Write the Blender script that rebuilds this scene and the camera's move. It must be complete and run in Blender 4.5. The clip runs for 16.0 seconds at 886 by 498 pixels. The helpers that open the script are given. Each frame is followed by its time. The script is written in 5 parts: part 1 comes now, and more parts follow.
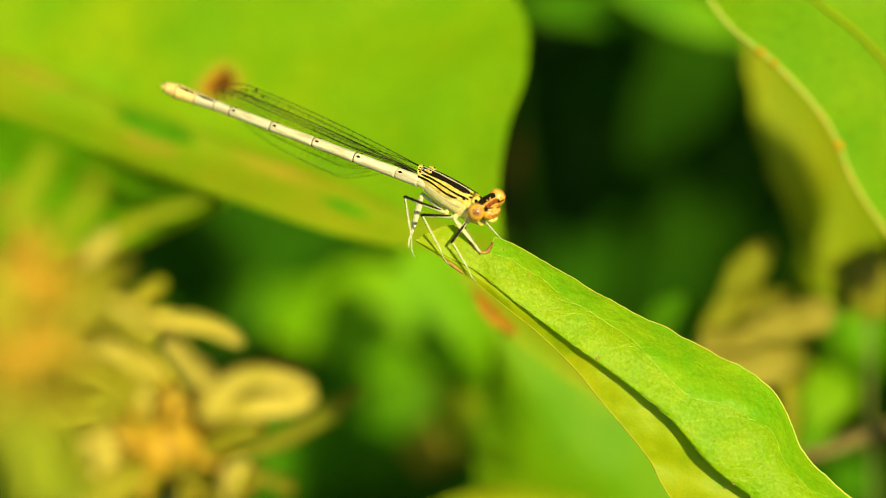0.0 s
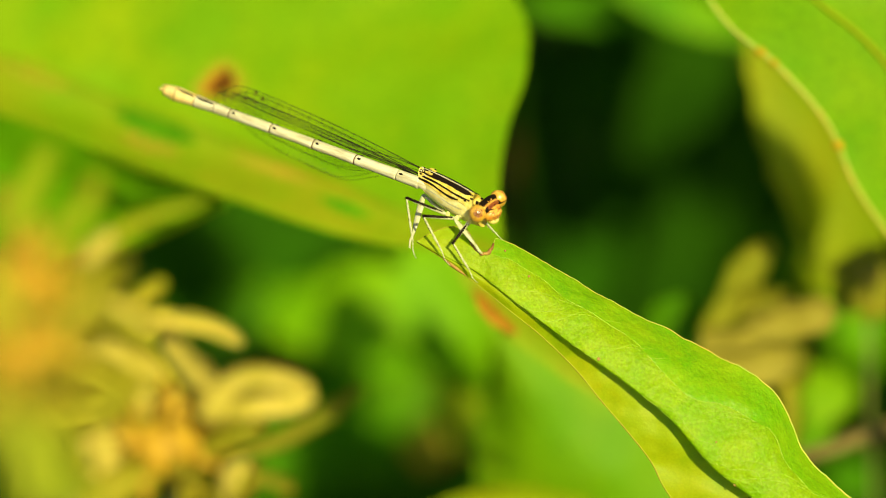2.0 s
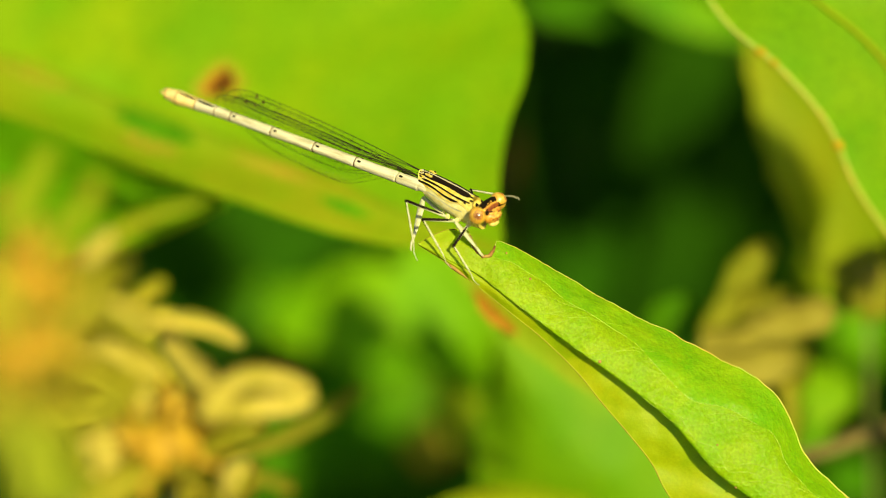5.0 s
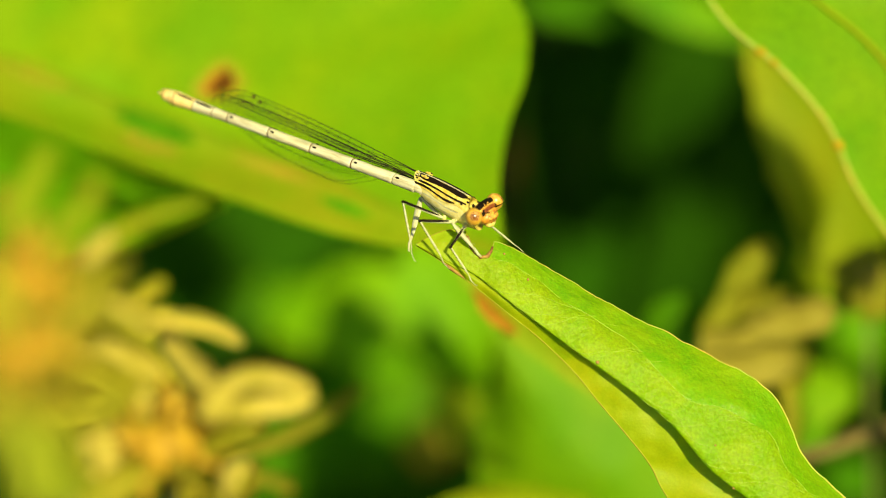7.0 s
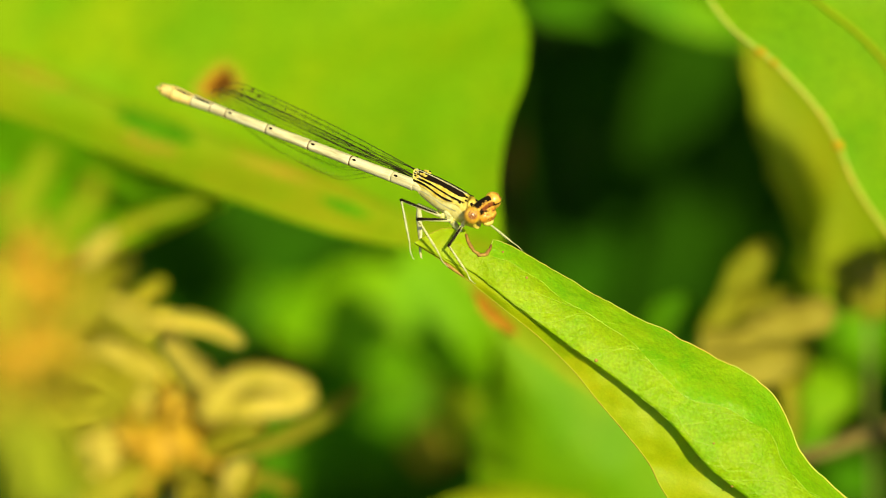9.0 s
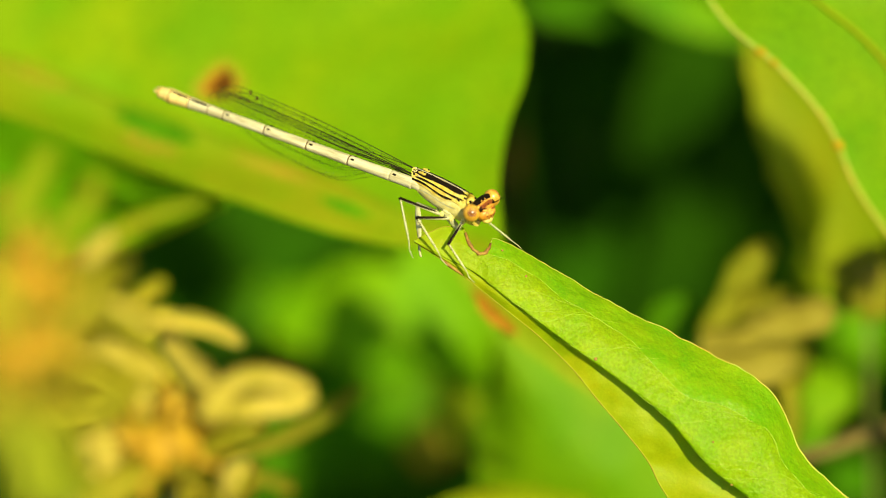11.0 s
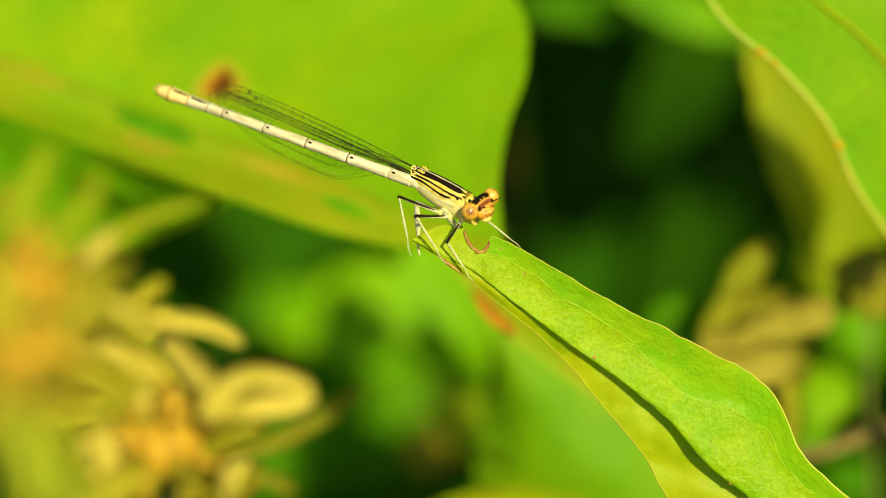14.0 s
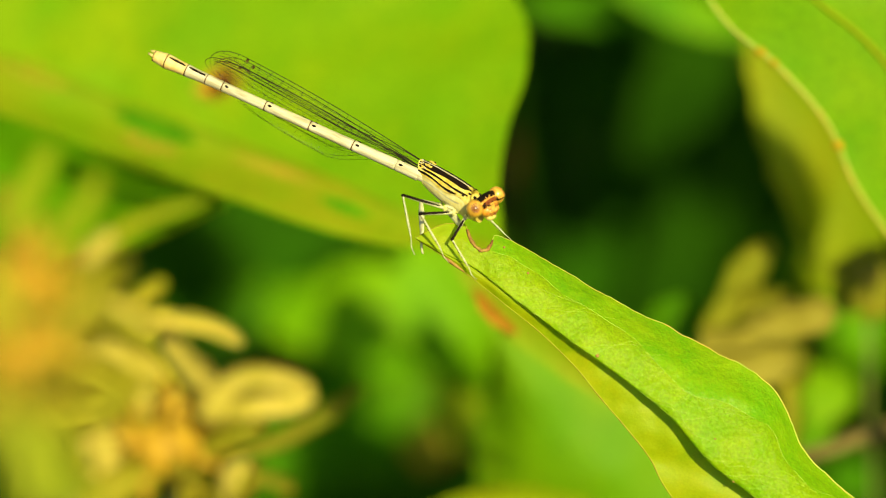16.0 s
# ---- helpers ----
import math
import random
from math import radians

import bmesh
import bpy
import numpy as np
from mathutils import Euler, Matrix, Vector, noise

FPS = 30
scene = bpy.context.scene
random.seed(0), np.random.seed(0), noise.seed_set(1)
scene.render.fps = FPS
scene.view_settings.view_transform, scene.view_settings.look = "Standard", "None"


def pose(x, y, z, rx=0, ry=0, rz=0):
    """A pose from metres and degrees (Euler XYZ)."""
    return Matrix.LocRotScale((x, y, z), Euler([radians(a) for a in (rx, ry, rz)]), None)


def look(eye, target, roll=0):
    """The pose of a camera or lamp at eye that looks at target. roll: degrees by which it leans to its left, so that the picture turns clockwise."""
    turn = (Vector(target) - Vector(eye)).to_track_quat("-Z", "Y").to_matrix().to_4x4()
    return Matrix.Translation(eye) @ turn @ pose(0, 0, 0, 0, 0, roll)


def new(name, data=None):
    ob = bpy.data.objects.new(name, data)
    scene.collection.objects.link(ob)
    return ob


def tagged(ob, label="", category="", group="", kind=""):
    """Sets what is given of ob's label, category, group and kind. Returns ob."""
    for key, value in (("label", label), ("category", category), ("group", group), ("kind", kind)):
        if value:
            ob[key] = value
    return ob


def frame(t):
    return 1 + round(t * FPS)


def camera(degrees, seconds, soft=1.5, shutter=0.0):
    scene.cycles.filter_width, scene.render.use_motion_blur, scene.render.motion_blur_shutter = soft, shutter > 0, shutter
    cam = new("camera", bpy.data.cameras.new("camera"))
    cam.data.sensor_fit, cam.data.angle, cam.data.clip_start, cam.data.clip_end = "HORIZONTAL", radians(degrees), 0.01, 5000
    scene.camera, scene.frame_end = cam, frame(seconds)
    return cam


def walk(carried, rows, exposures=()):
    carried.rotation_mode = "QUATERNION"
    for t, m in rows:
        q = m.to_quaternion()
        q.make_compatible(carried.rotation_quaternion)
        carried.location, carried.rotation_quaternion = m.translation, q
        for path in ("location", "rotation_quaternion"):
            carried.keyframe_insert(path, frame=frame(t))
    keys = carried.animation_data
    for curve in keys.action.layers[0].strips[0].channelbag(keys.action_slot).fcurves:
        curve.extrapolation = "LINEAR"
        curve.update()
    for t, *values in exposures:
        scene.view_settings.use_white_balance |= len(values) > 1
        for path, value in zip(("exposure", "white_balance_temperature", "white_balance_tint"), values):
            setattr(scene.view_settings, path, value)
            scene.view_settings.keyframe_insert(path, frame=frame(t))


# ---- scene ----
MM = 0.001
# The slope space: x across, y away along the line of sight, z up across it; its origin lies on the perch leaf.
SLOPE = pose(0, 0, 0.55, -22, 0, 0)
REACH = 447.55 * MM

# ---- camera ----
cam = camera(12.0, 16.0, soft=0.6, shutter=1.0)
cam.data.dof.use_dof = True
cam.data.dof.focus_distance = REACH + 1.5 * MM
cam.data.dof.aperture_fstop = 9.2
EYE = SLOPE @ Vector((0, -REACH, 0))
walk(cam, [(0, look(EYE, SLOPE @ Vector((0, 0, 0)))), (16, look(EYE, SLOPE @ Vector((0, 0, 0))))])

# ---- light ----
SUN_FROM = (SLOPE.to_3x3() @ Vector((0.28, -1.0, 0.21))).normalized()
world = bpy.data.worlds.new("sky")
scene.world = world
world.use_nodes = True
sky = world.node_tree.nodes.new("ShaderNodeTexSky")
sky.sky_type, sky.sun_disc = "NISHITA", False
sky.sun_elevation = math.asin(SUN_FROM.z)
sky.sun_rotation = math.atan2(SUN_FROM.x, SUN_FROM.y)
world.node_tree.links.new(sky.outputs[0], world.node_tree.nodes["Background"].inputs[0])
world.node_tree.nodes["Background"].inputs[1].default_value = 0.085
lamp = bpy.data.lights.new("sun", "SUN")
lamp.energy, lamp.angle, lamp.color = 5.0, radians(2.0), (1.0, 0.88, 0.50)
sun = new("sun", lamp)
sun.matrix_world = look(SUN_FROM * 5, (0, 0, 0))
scene.view_settings.exposure = 0.25


# ---- materials ----
def fresh(name):
    m = bpy.data.materials.new(name)
    m.use_nodes = True
    m.node_tree.nodes.clear()
    return m, m.node_tree.nodes, m.node_tree.links


def node(nodes, kind, **values):
    n = nodes.new("ShaderNode" + kind)
    for key, value in values.items():
        n.inputs[key].default_value = value
    return n


def noise_mix(nodes, links, colors, scales, stops=(0.35, 0.65), coord="Object", stretch=None):
    """Two layers of noise that blend three colours."""
    where = nodes.new("ShaderNodeTexCoord")
    source = where.outputs[coord]
    if stretch:
        squeeze = nodes.new("ShaderNodeVectorMath")
        squeeze.operation = "MULTIPLY"
        squeeze.inputs[1].default_value = stretch
        links.new(source, squeeze.inputs[0])
        source = squeeze.outputs[0]
    result = None
    for i, scale in enumerate(scales):
        n = node(nodes, "TexNoise", Scale=scale, Detail=4.0, Roughness=0.6)
        links.new(source, n.inputs["Vector"])
        ramp = nodes.new("ShaderNodeValToRGB")
        ramp.color_ramp.elements[0].position, ramp.color_ramp.elements[1].position = stops
        links.new(n.outputs["Fac"], ramp.inputs["Fac"])
        mix = nodes.new("ShaderNodeMixRGB")
        links.new(ramp.outputs["Color"], mix.inputs["Fac"])
        if result is None:
            mix.inputs["Color1"].default_value = (*colors[0], 1)
        else:
            links.new(result, mix.inputs["Color1"])
        mix.inputs["Color2"].default_value = (*colors[i + 1], 1)
        result = mix.outputs["Color"]
    return result


def leaf_material(name, colors, glow, through_light=0.4, scales=(90, 700), rough=0.42, relief=2600, depth=0.00004, gloss=0.5, vary=0.25, net=0, freckles=0.18, tip=None):
    """Leaf tissue: a waxy face over a body that lets sunlight through."""
    m, nodes, links = fresh(name)
    color = noise_mix(nodes, links, colors, scales)
    info = nodes.new("ShaderNodeObjectInfo")
    hsv = nodes.new("ShaderNodeHueSaturation")
    span = nodes.new("ShaderNodeMapRange")
    span.inputs["To Min"].default_value, span.inputs["To Max"].default_value = 1 - vary, 1 + vary
    links.new(info.outputs["Random"], span.inputs["Value"])
    links.new(span.outputs["Result"], hsv.inputs["Value"])
    where = nodes.new("ShaderNodeTexCoord")
    grain = node(nodes, "TexNoise", Scale=relief * 0.9, Detail=2.0)
    links.new(where.outputs["Object"], grain.inputs["Vector"])
    freckle = nodes.new("ShaderNodeMapRange")
    freckle.inputs["From Min"].default_value, freckle.inputs["From Max"].default_value = 0.3, 0.7
    freckle.inputs["To Min"].default_value, freckle.inputs["To Max"].default_value = 1 - freckles, 1 + freckles
    links.new(grain.outputs["Fac"], freckle.inputs["Value"])
    speck = nodes.new("ShaderNodeMixRGB")
    speck.blend_type = "MULTIPLY"
    speck.inputs["Fac"].default_value = 1.0
    links.new(color, speck.inputs["Color1"])
    links.new(freckle.outputs["Result"], speck.inputs["Color2"])
    tissue = speck.outputs["Color"]
    if net:
        # the finest veins: a pale net
        web = node(nodes, "TexVoronoi", Scale=net)
        web.feature = "DISTANCE_TO_EDGE"
        warp = node(nodes, "TexNoise", Scale=net * 0.5, Detail=2.0)
        links.new(where.outputs["Object"], warp.inputs["Vector"])
        push = nodes.new("ShaderNodeVectorMath")
        push.operation = "MULTIPLY_ADD"
        push.inputs[1].default_value = (0.0009, 0.0009, 0.0009)
        links.new(warp.outputs["Color"], push.inputs[0])
        links.new(where.outputs["Object"], push.inputs[2])
        links.new(push.outputs[0], web.inputs["Vector"])
        line = nodes.new("ShaderNodeMapRange")
        line.inputs["From Min"].default_value, line.inputs["From Max"].default_value = 0.01, 0.13
        line.inputs["To Min"].default_value, line.inputs["To Max"].default_value = 0.15, 0.0
        links.new(web.outputs["Distance"], line.inputs["Value"])
        veined = nodes.new("ShaderNodeMixRGB")
        links.new(line.outputs["Result"], veined.inputs["Fac"])
        links.new(tissue, veined.inputs["Color1"])
        veined.inputs["Color2"].default_value = (0.62, 0.74, 0.03, 1)
        tissue = veined.outputs["Color"]
    if tip:
        # the blade yellows towards its tip
        along = nodes.new("ShaderNodeSeparateXYZ")
        links.new(where.outputs["Object"], along.inputs[0])
        blotch = node(nodes, "TexNoise", Scale=500.0, Detail=3.0)
        links.new(where.outputs["Object"], blotch.inputs["Vector"])
        reach = nodes.new("ShaderNodeMath")
        reach.operation = "MULTIPLY_ADD"
        reach.inputs[1].default_value = 0.004
        links.new(blotch.outputs["Fac"], reach.inputs[0])
        links.new(along.outputs["X"], reach.inputs[2])
        pale = nodes.new("ShaderNodeMapRange")
        pale.inputs["From Min"].default_value, pale.inputs["From Max"].default_value = 0.001, 0.009
        pale.inputs["To Min"].default_value, pale.inputs["To Max"].default_value = 0.85, 0.0
        links.new(reach.outputs[0], pale.inputs["Value"])
        yellowed = nodes.new("ShaderNodeMixRGB")
        links.new(pale.outputs["Result"], yellowed.inputs["Fac"])
        links.new(tissue, yellowed.inputs["Color1"])
        yellowed.inputs["Color2"].default_value = (*tip, 1)
        tissue = yellowed.outputs["Color"]
    links.new(tissue, hsv.inputs["Color"])
    fine = node(nodes, "TexNoise", Scale=relief, Detail=3.0)
    links.new(where.outputs["Object"], fine.inputs["Vector"])
    cells = node(nodes, "TexVoronoi", Scale=relief * 0.35)
    links.new(where.outputs["Object"], cells.inputs["Vector"])
    add = nodes.new("ShaderNodeMath")
    links.new(fine.outputs["Fac"], add.inputs[0])
    links.new(cells.outputs["Distance"], add.inputs[1])
    bump = node(nodes, "Bump", Strength=0.7, Distance=depth)
    links.new(add.outputs[0], bump.inputs["Height"])
    face = node(nodes, "BsdfPrincipled", Roughness=rough)
    face.inputs["Specular IOR Level"].default_value = gloss
    links.new(hsv.outputs["Color"], face.inputs["Base Color"])
    links.new(bump.outputs["Normal"], face.inputs["Normal"])
    thin = nodes.new("ShaderNodeBsdfTranslucent")
    tint = nodes.new("ShaderNodeMixRGB")
    tint.blend_type = "MULTIPLY"
    tint.inputs["Fac"].default_value = 1.0
    links.new(hsv.outputs["Color"], tint.inputs["Color1"])
    tint.inputs["Color2"].default_value = (*glow, 1)
    links.new(tint.outputs["Color"], thin.inputs["Color"])
    mix = nodes.new("ShaderNodeMixShader")
    mix.inputs["Fac"].default_value = through_light
    links.new(face.outputs[0], mix.inputs[1])
    links.new(thin.outputs[0], mix.inputs[2])
    links.new(mix.outputs[0], nodes.new("ShaderNodeOutputMaterial").inputs["Surface"])
    return m


def skin_material(name, colors, scales=(500, 2500), rough=0.4, relief=4000, depth=0.00001, gloss=0.5, under=0.0, metal=0.0, stretch=None):
    """Insect cuticle, bark, earth and other solid surfaces."""
    m, nodes, links = fresh(name)
    color = noise_mix(nodes, links, colors, scales, stretch=stretch)
    where = nodes.new("ShaderNodeTexCoord")
    fine = node(nodes, "TexNoise", Scale=relief, Detail=4.0)
    links.new(where.outputs["Object"], fine.inputs["Vector"])
    bump = node(nodes, "Bump", Strength=0.6, Distance=depth)
    links.new(fine.outputs["Fac"], bump.inputs["Height"])
    face = node(nodes, "BsdfPrincipled", Roughness=rough, Metallic=metal)
    face.inputs["Specular IOR Level"].default_value = gloss
    if under:
        face.inputs["Subsurface Weight"].default_value = under
        face.inputs["Subsurface Radius"].default_value = (0.0006, 0.0004, 0.0001)
        face.inputs["Subsurface Scale"].default_value = 1.0
    links.new(color, face.inputs["Base Color"])
    links.new(bump.outputs["Normal"], face.inputs["Normal"])
    links.new(face.outputs[0], nodes.new("ShaderNodeOutputMaterial").inputs["Surface"])
    return m


def wing_material():
    """Clear membrane with a faint smoky tint and a weak sheen."""
    m, nodes, links = fresh("wing_membrane")
    clear = nodes.new("ShaderNodeBsdfTransparent")
    clear.inputs["Color"].default_value = (0.998, 0.998, 0.994, 1)
    sheen = node(nodes, "BsdfGlossy", Roughness=0.4)
    mix = nodes.new("ShaderNodeMixShader")
    mix.inputs["Fac"].default_value = 0.005
    links.new(clear.outputs[0], mix.inputs[1])
    links.new(sheen.outputs[0], mix.inputs[2])
    links.new(mix.outputs[0], nodes.new("ShaderNodeOutputMaterial").inputs["Surface"])
    return m


LEAF_PERCH = leaf_material("perch_leaf", [(0.38, 0.60, 0.002), (0.50, 0.65, 0.003), (0.29, 0.57, 0.002)], (1.2, 1.2, 0.3), 0.48, (70, 260), 0.42, 4000, 0.00019, gloss=0.27, vary=0.0, net=2000, freckles=0.15, tip=(0.56, 0.68, 0.012))
LEAF_RIM = leaf_material("perch_leaf_rim", [(0.31, 0.61, 0.002), (0.42, 0.65, 0.003), (0.22, 0.57, 0.002)], (1.2, 1.2, 0.3), 0.48, (70, 260), 0.38, 3000, 0.00014, gloss=0.30, vary=0.0, net=2000, freckles=0.09, tip=(0.54, 0.68, 0.012))
LEAF_UNDER = leaf_material("leaf_lower_half", [(0.42, 0.54, 0.003), (0.50, 0.54, 0.004), (0.34, 0.50, 0.003)], (1.2, 1.1, 0.3), 0.38, (60, 300), 0.5, 5200, 0.00003, gloss=0.2, vary=0.0, freckles=0.05)
LEAF_BIG = leaf_material("broad_leaf", [(0.15, 0.41, 0.001), (0.38, 0.54, 0.001), (0.20, 0.46, 0.001)], (1.3, 1.2, 0.3), 0.4, (40, 75), 0.6, gloss=0.12, vary=0.08)
LEAF_YELLOW = leaf_material("yellowing_leaf", [(0.36, 0.50, 0.002), (0.30, 0.50, 0.002), (0.44, 0.46, 0.003)], (1.2, 1.1, 0.3), 0.4, (40, 120), 0.6, gloss=0.15, vary=0.1)
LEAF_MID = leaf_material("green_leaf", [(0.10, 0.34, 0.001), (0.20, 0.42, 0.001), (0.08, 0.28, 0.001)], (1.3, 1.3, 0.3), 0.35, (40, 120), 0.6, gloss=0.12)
LEAF_GREEN = leaf_material("fresh_leaf", [(0.14, 0.42, 0.001), (0.22, 0.46, 0.001), (0.12, 0.36, 0.001)], (1.3, 1.2, 0.3), 0.35, (35, 90), 0.6, gloss=0.12, vary=0.05)
LEAF_FRESH = leaf_material("young_leaf", [(0.20, 0.50, 0.001), (0.28, 0.54, 0.001), (0.16, 0.44, 0.001)], (1.3, 1.2, 0.3), 0.35, (25, 70), 0.6, gloss=0.12, vary=0.05)
LEAF_SIDE = leaf_material("side_leaf", [(0.19, 0.42, 0.001), (0.27, 0.46, 0.001), (0.15, 0.39, 0.001)], (1.3, 1.2, 0.3), 0.38, (35, 110), 0.55, gloss=0.15, vary=0.05)
LEAF_SOFT = leaf_material("pale_olive_leaf", [(0.26, 0.37, 0.004), (0.19, 0.34, 0.003), (0.32, 0.36, 0.006)], (1.2, 1.1, 0.3), 0.35, (18, 40), 0.6, gloss=0.1, vary=0.0)
# A dimmer copy of the green leaf: half shade as a base colour.
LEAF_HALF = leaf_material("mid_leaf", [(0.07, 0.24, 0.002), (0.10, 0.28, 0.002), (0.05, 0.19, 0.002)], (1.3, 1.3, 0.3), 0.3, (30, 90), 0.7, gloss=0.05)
# Leaf greens with deep shade put into the base colour.
LEAF_SHADE_TINT = leaf_material("shade_tinted_leaf", [(0.024, 0.095, 0.003), (0.036, 0.12, 0.003), (0.018, 0.07, 0.003)], (1.3, 1.3, 0.3), 0.25, (30, 80), 0.7, gloss=0.0)
LEAF_DEEP_SHADE_TINT = leaf_material("deep_shade_tinted_leaf", [(0.022, 0.09, 0.003), (0.035, 0.14, 0.003), (0.018, 0.06, 0.003)], (1.3, 1.3, 0.3), 0.25, (30, 80), 0.8, gloss=0.0)
LEAF_OLIVE = leaf_material("olive_leaf", [(0.26, 0.42, 0.002), (0.18, 0.36, 0.002), (0.34, 0.38, 0.006)], (1.2, 1.1, 0.3), 0.35, (22, 60), 0.6, gloss=0.12, vary=0.05)
VEIN = skin_material("leaf_vein", [(0.42, 0.62, 0.03), (0.50, 0.64, 0.05), (0.36, 0.58, 0.02)], rough=0.45)
MARGIN = skin_material("leaf_margin", [(0.46, 0.46, 0.03), (0.50, 0.36, 0.03), (0.32, 0.44, 0.02)], (120, 600), rough=0.5)
MARGIN_DULL = skin_material("dull_margin", [(0.36, 0.38, 0.012), (0.32, 0.40, 0.01), (0.32, 0.24, 0.02)], (120, 600), rough=0.6, gloss=0.2)
SCAR = skin_material("brown_scar", [(0.30, 0.12, 0.02), (0.16, 0.05, 0.01), (0.42, 0.26, 0.04)], (400, 1500), rough=0.7)
SPOT_RED = skin_material("red_spot", [(0.40, 0.30, 0.008), (0.42, 0.36, 0.01), (0.40, 0.26, 0.008)], (150, 600), 0.7, gloss=0.1)
EMBER = skin_material("red_margin", [(0.36, 0.13, 0.006), (0.40, 0.20, 0.008), (0.30, 0.14, 0.006)], (150, 600), 0.7, gloss=0.1)
SHELL_PALE = skin_material("pale_cuticle", [(0.74, 0.74, 0.52), (0.80, 0.76, 0.42), (0.46, 0.42, 0.22)], (900, 3000), 0.34, gloss=0.5, stretch=(0.12, 1, 1))
SHELL_TAIL = skin_material("straw_cuticle", [(0.82, 0.64, 0.20), (0.84, 0.70, 0.28), (0.76, 0.54, 0.14)], (300, 1500), 0.4)
SHELL_YELLOW = skin_material("yellow_cuticle", [(0.80, 0.66, 0.08), (0.86, 0.78, 0.24), (0.60, 0.44, 0.04)], (500, 1500), 0.4, relief=3000, depth=0.00003, gloss=0.35)
FLANK = skin_material("lemon_cuticle", [(0.86, 0.80, 0.30), (0.90, 0.86, 0.46), (0.78, 0.68, 0.18)], (500, 1500), 0.4, relief=3000, depth=0.00003, gloss=0.35)
SHELL_ORANGE = skin_material("orange_cuticle", [(0.82, 0.42, 0.03), (0.88, 0.58, 0.09), (0.50, 0.15, 0.012)], (900, 3000), 0.4)
EYE_DARK = skin_material("dark_eye_centre", [(0.22, 0.08, 0.015), (0.30, 0.12, 0.02), (0.14, 0.05, 0.01)], (600, 2500), 0.23, relief=9000, depth=0.000001, gloss=1.0)
for eye_node in EYE_DARK.node_tree.nodes:
    if eye_node.type == "BSDF_PRINCIPLED":
        eye_node.inputs["Coat Weight"].default_value = 1.0
        eye_node.inputs["Coat Roughness"].default_value = 0.2
EYE_AMBER = skin_material("amber_eye", [(0.78, 0.44, 0.035), (0.84, 0.53, 0.07), (0.58, 0.27, 0.02)], (700, 2200), 0.3, relief=9000, depth=0.000004, gloss=0.7)
SHELL_BLACK = skin_material("black_cuticle", [(0.012, 0.008, 0.004), (0.02, 0.012, 0.006), (0.008, 0.005, 0.003)], (600, 2500), 0.5, gloss=0.08)
LEG_PALE = skin_material("ivory_leg", [(0.60, 0.60, 0.34), (0.66, 0.66, 0.42), (0.48, 0.48, 0.22)], (500, 2500), 0.45, gloss=0.3)
RUST = skin_material("rust_cuticle", [(0.28, 0.07, 0.010), (0.36, 0.11, 0.015), (0.16, 0.035, 0.006)], (600, 2500), 0.4)
WING_VEIN = skin_material("wing_vein", [(0.025, 0.022, 0.008), (0.045, 0.036, 0.014), (0.015, 0.012, 0.006)], (500, 2500), 0.6, gloss=0.15)
STIGMA = skin_material("wing_cell", [(0.13, 0.10, 0.02), (0.18, 0.14, 0.03), (0.08, 0.06, 0.015)], (600, 2500), 0.8, gloss=0.02)
JOINT = skin_material("dark_joint", [(0.12, 0.05, 0.012), (0.16, 0.07, 0.015), (0.07, 0.03, 0.008)], (600, 2500), 0.5)
MEMBRANE = wing_material()
STAIN = skin_material("brown_stain", [(0.33, 0.28, 0.012), (0.37, 0.25, 0.015), (0.28, 0.29, 0.01)], (150, 600), 0.7, gloss=0.1)
STEM = skin_material("green_stem", [(0.20, 0.30, 0.03), (0.28, 0.30, 0.05), (0.14, 0.20, 0.03)], (60, 400), 0.5)
TWIG_DARK = skin_material("dark_twig", [(0.035, 0.010, 0.004), (0.05, 0.014, 0.005), (0.02, 0.008, 0.003)], (80, 500), 1.0, 1500, 0.00006, gloss=0.0)
BARK = skin_material("brown_twig", [(0.17, 0.13, 0.015), (0.21, 0.16, 0.02), (0.12, 0.09, 0.012)], (80, 500), 0.7, 1500, 0.00006)
PETAL = leaf_material("cream_petal", [(0.71, 0.61, 0.08), (0.75, 0.65, 0.14), (0.61, 0.55, 0.06)], (1.1, 1.0, 0.6), 0.42, (60, 200), 0.6, gloss=0.1, vary=0.15)
PETAL_GOLD = leaf_material("golden_petal", [(0.42, 0.37, 0.016), (0.47, 0.42, 0.03), (0.36, 0.36, 0.014)], (1.1, 1.0, 0.5), 0.4, (60, 200), 0.6, gloss=0.1, vary=0.15)
BRACT = leaf_material("pale_bract", [(0.42, 0.48, 0.02), (0.50, 0.52, 0.03), (0.34, 0.46, 0.015)], (1.1, 1.0, 0.5), 0.4, (50, 160), 0.6, gloss=0.1, vary=0.1)
ANTHER = skin_material("orange_anther", [(0.54, 0.34, 0.006), (0.58, 0.39, 0.008), (0.48, 0.27, 0.005)], (200, 900), 0.7)
PETAL_DULL = leaf_material("faded_petal", [(0.26, 0.26, 0.012), (0.33, 0.29, 0.014), (0.20, 0.23, 0.010)], (1.1, 1.0, 0.5), 0.3, (60, 200), 0.7, gloss=0.1, vary=0.2)
ANTHER_DULL = skin_material("faded_anther", [(0.27, 0.225, 0.010), (0.31, 0.26, 0.012), (0.22, 0.20, 0.008)], (200, 900), 0.8)
# Earth darker than soil is: shade under the plants is in this colour.
EARTH = skin_material("shade_darkened_earth", [(0.014, 0.018, 0.005), (0.03, 0.022, 0.008), (0.008, 0.014, 0.004)], (8, 60), 0.95, 120, 0.004, gloss=0.0)
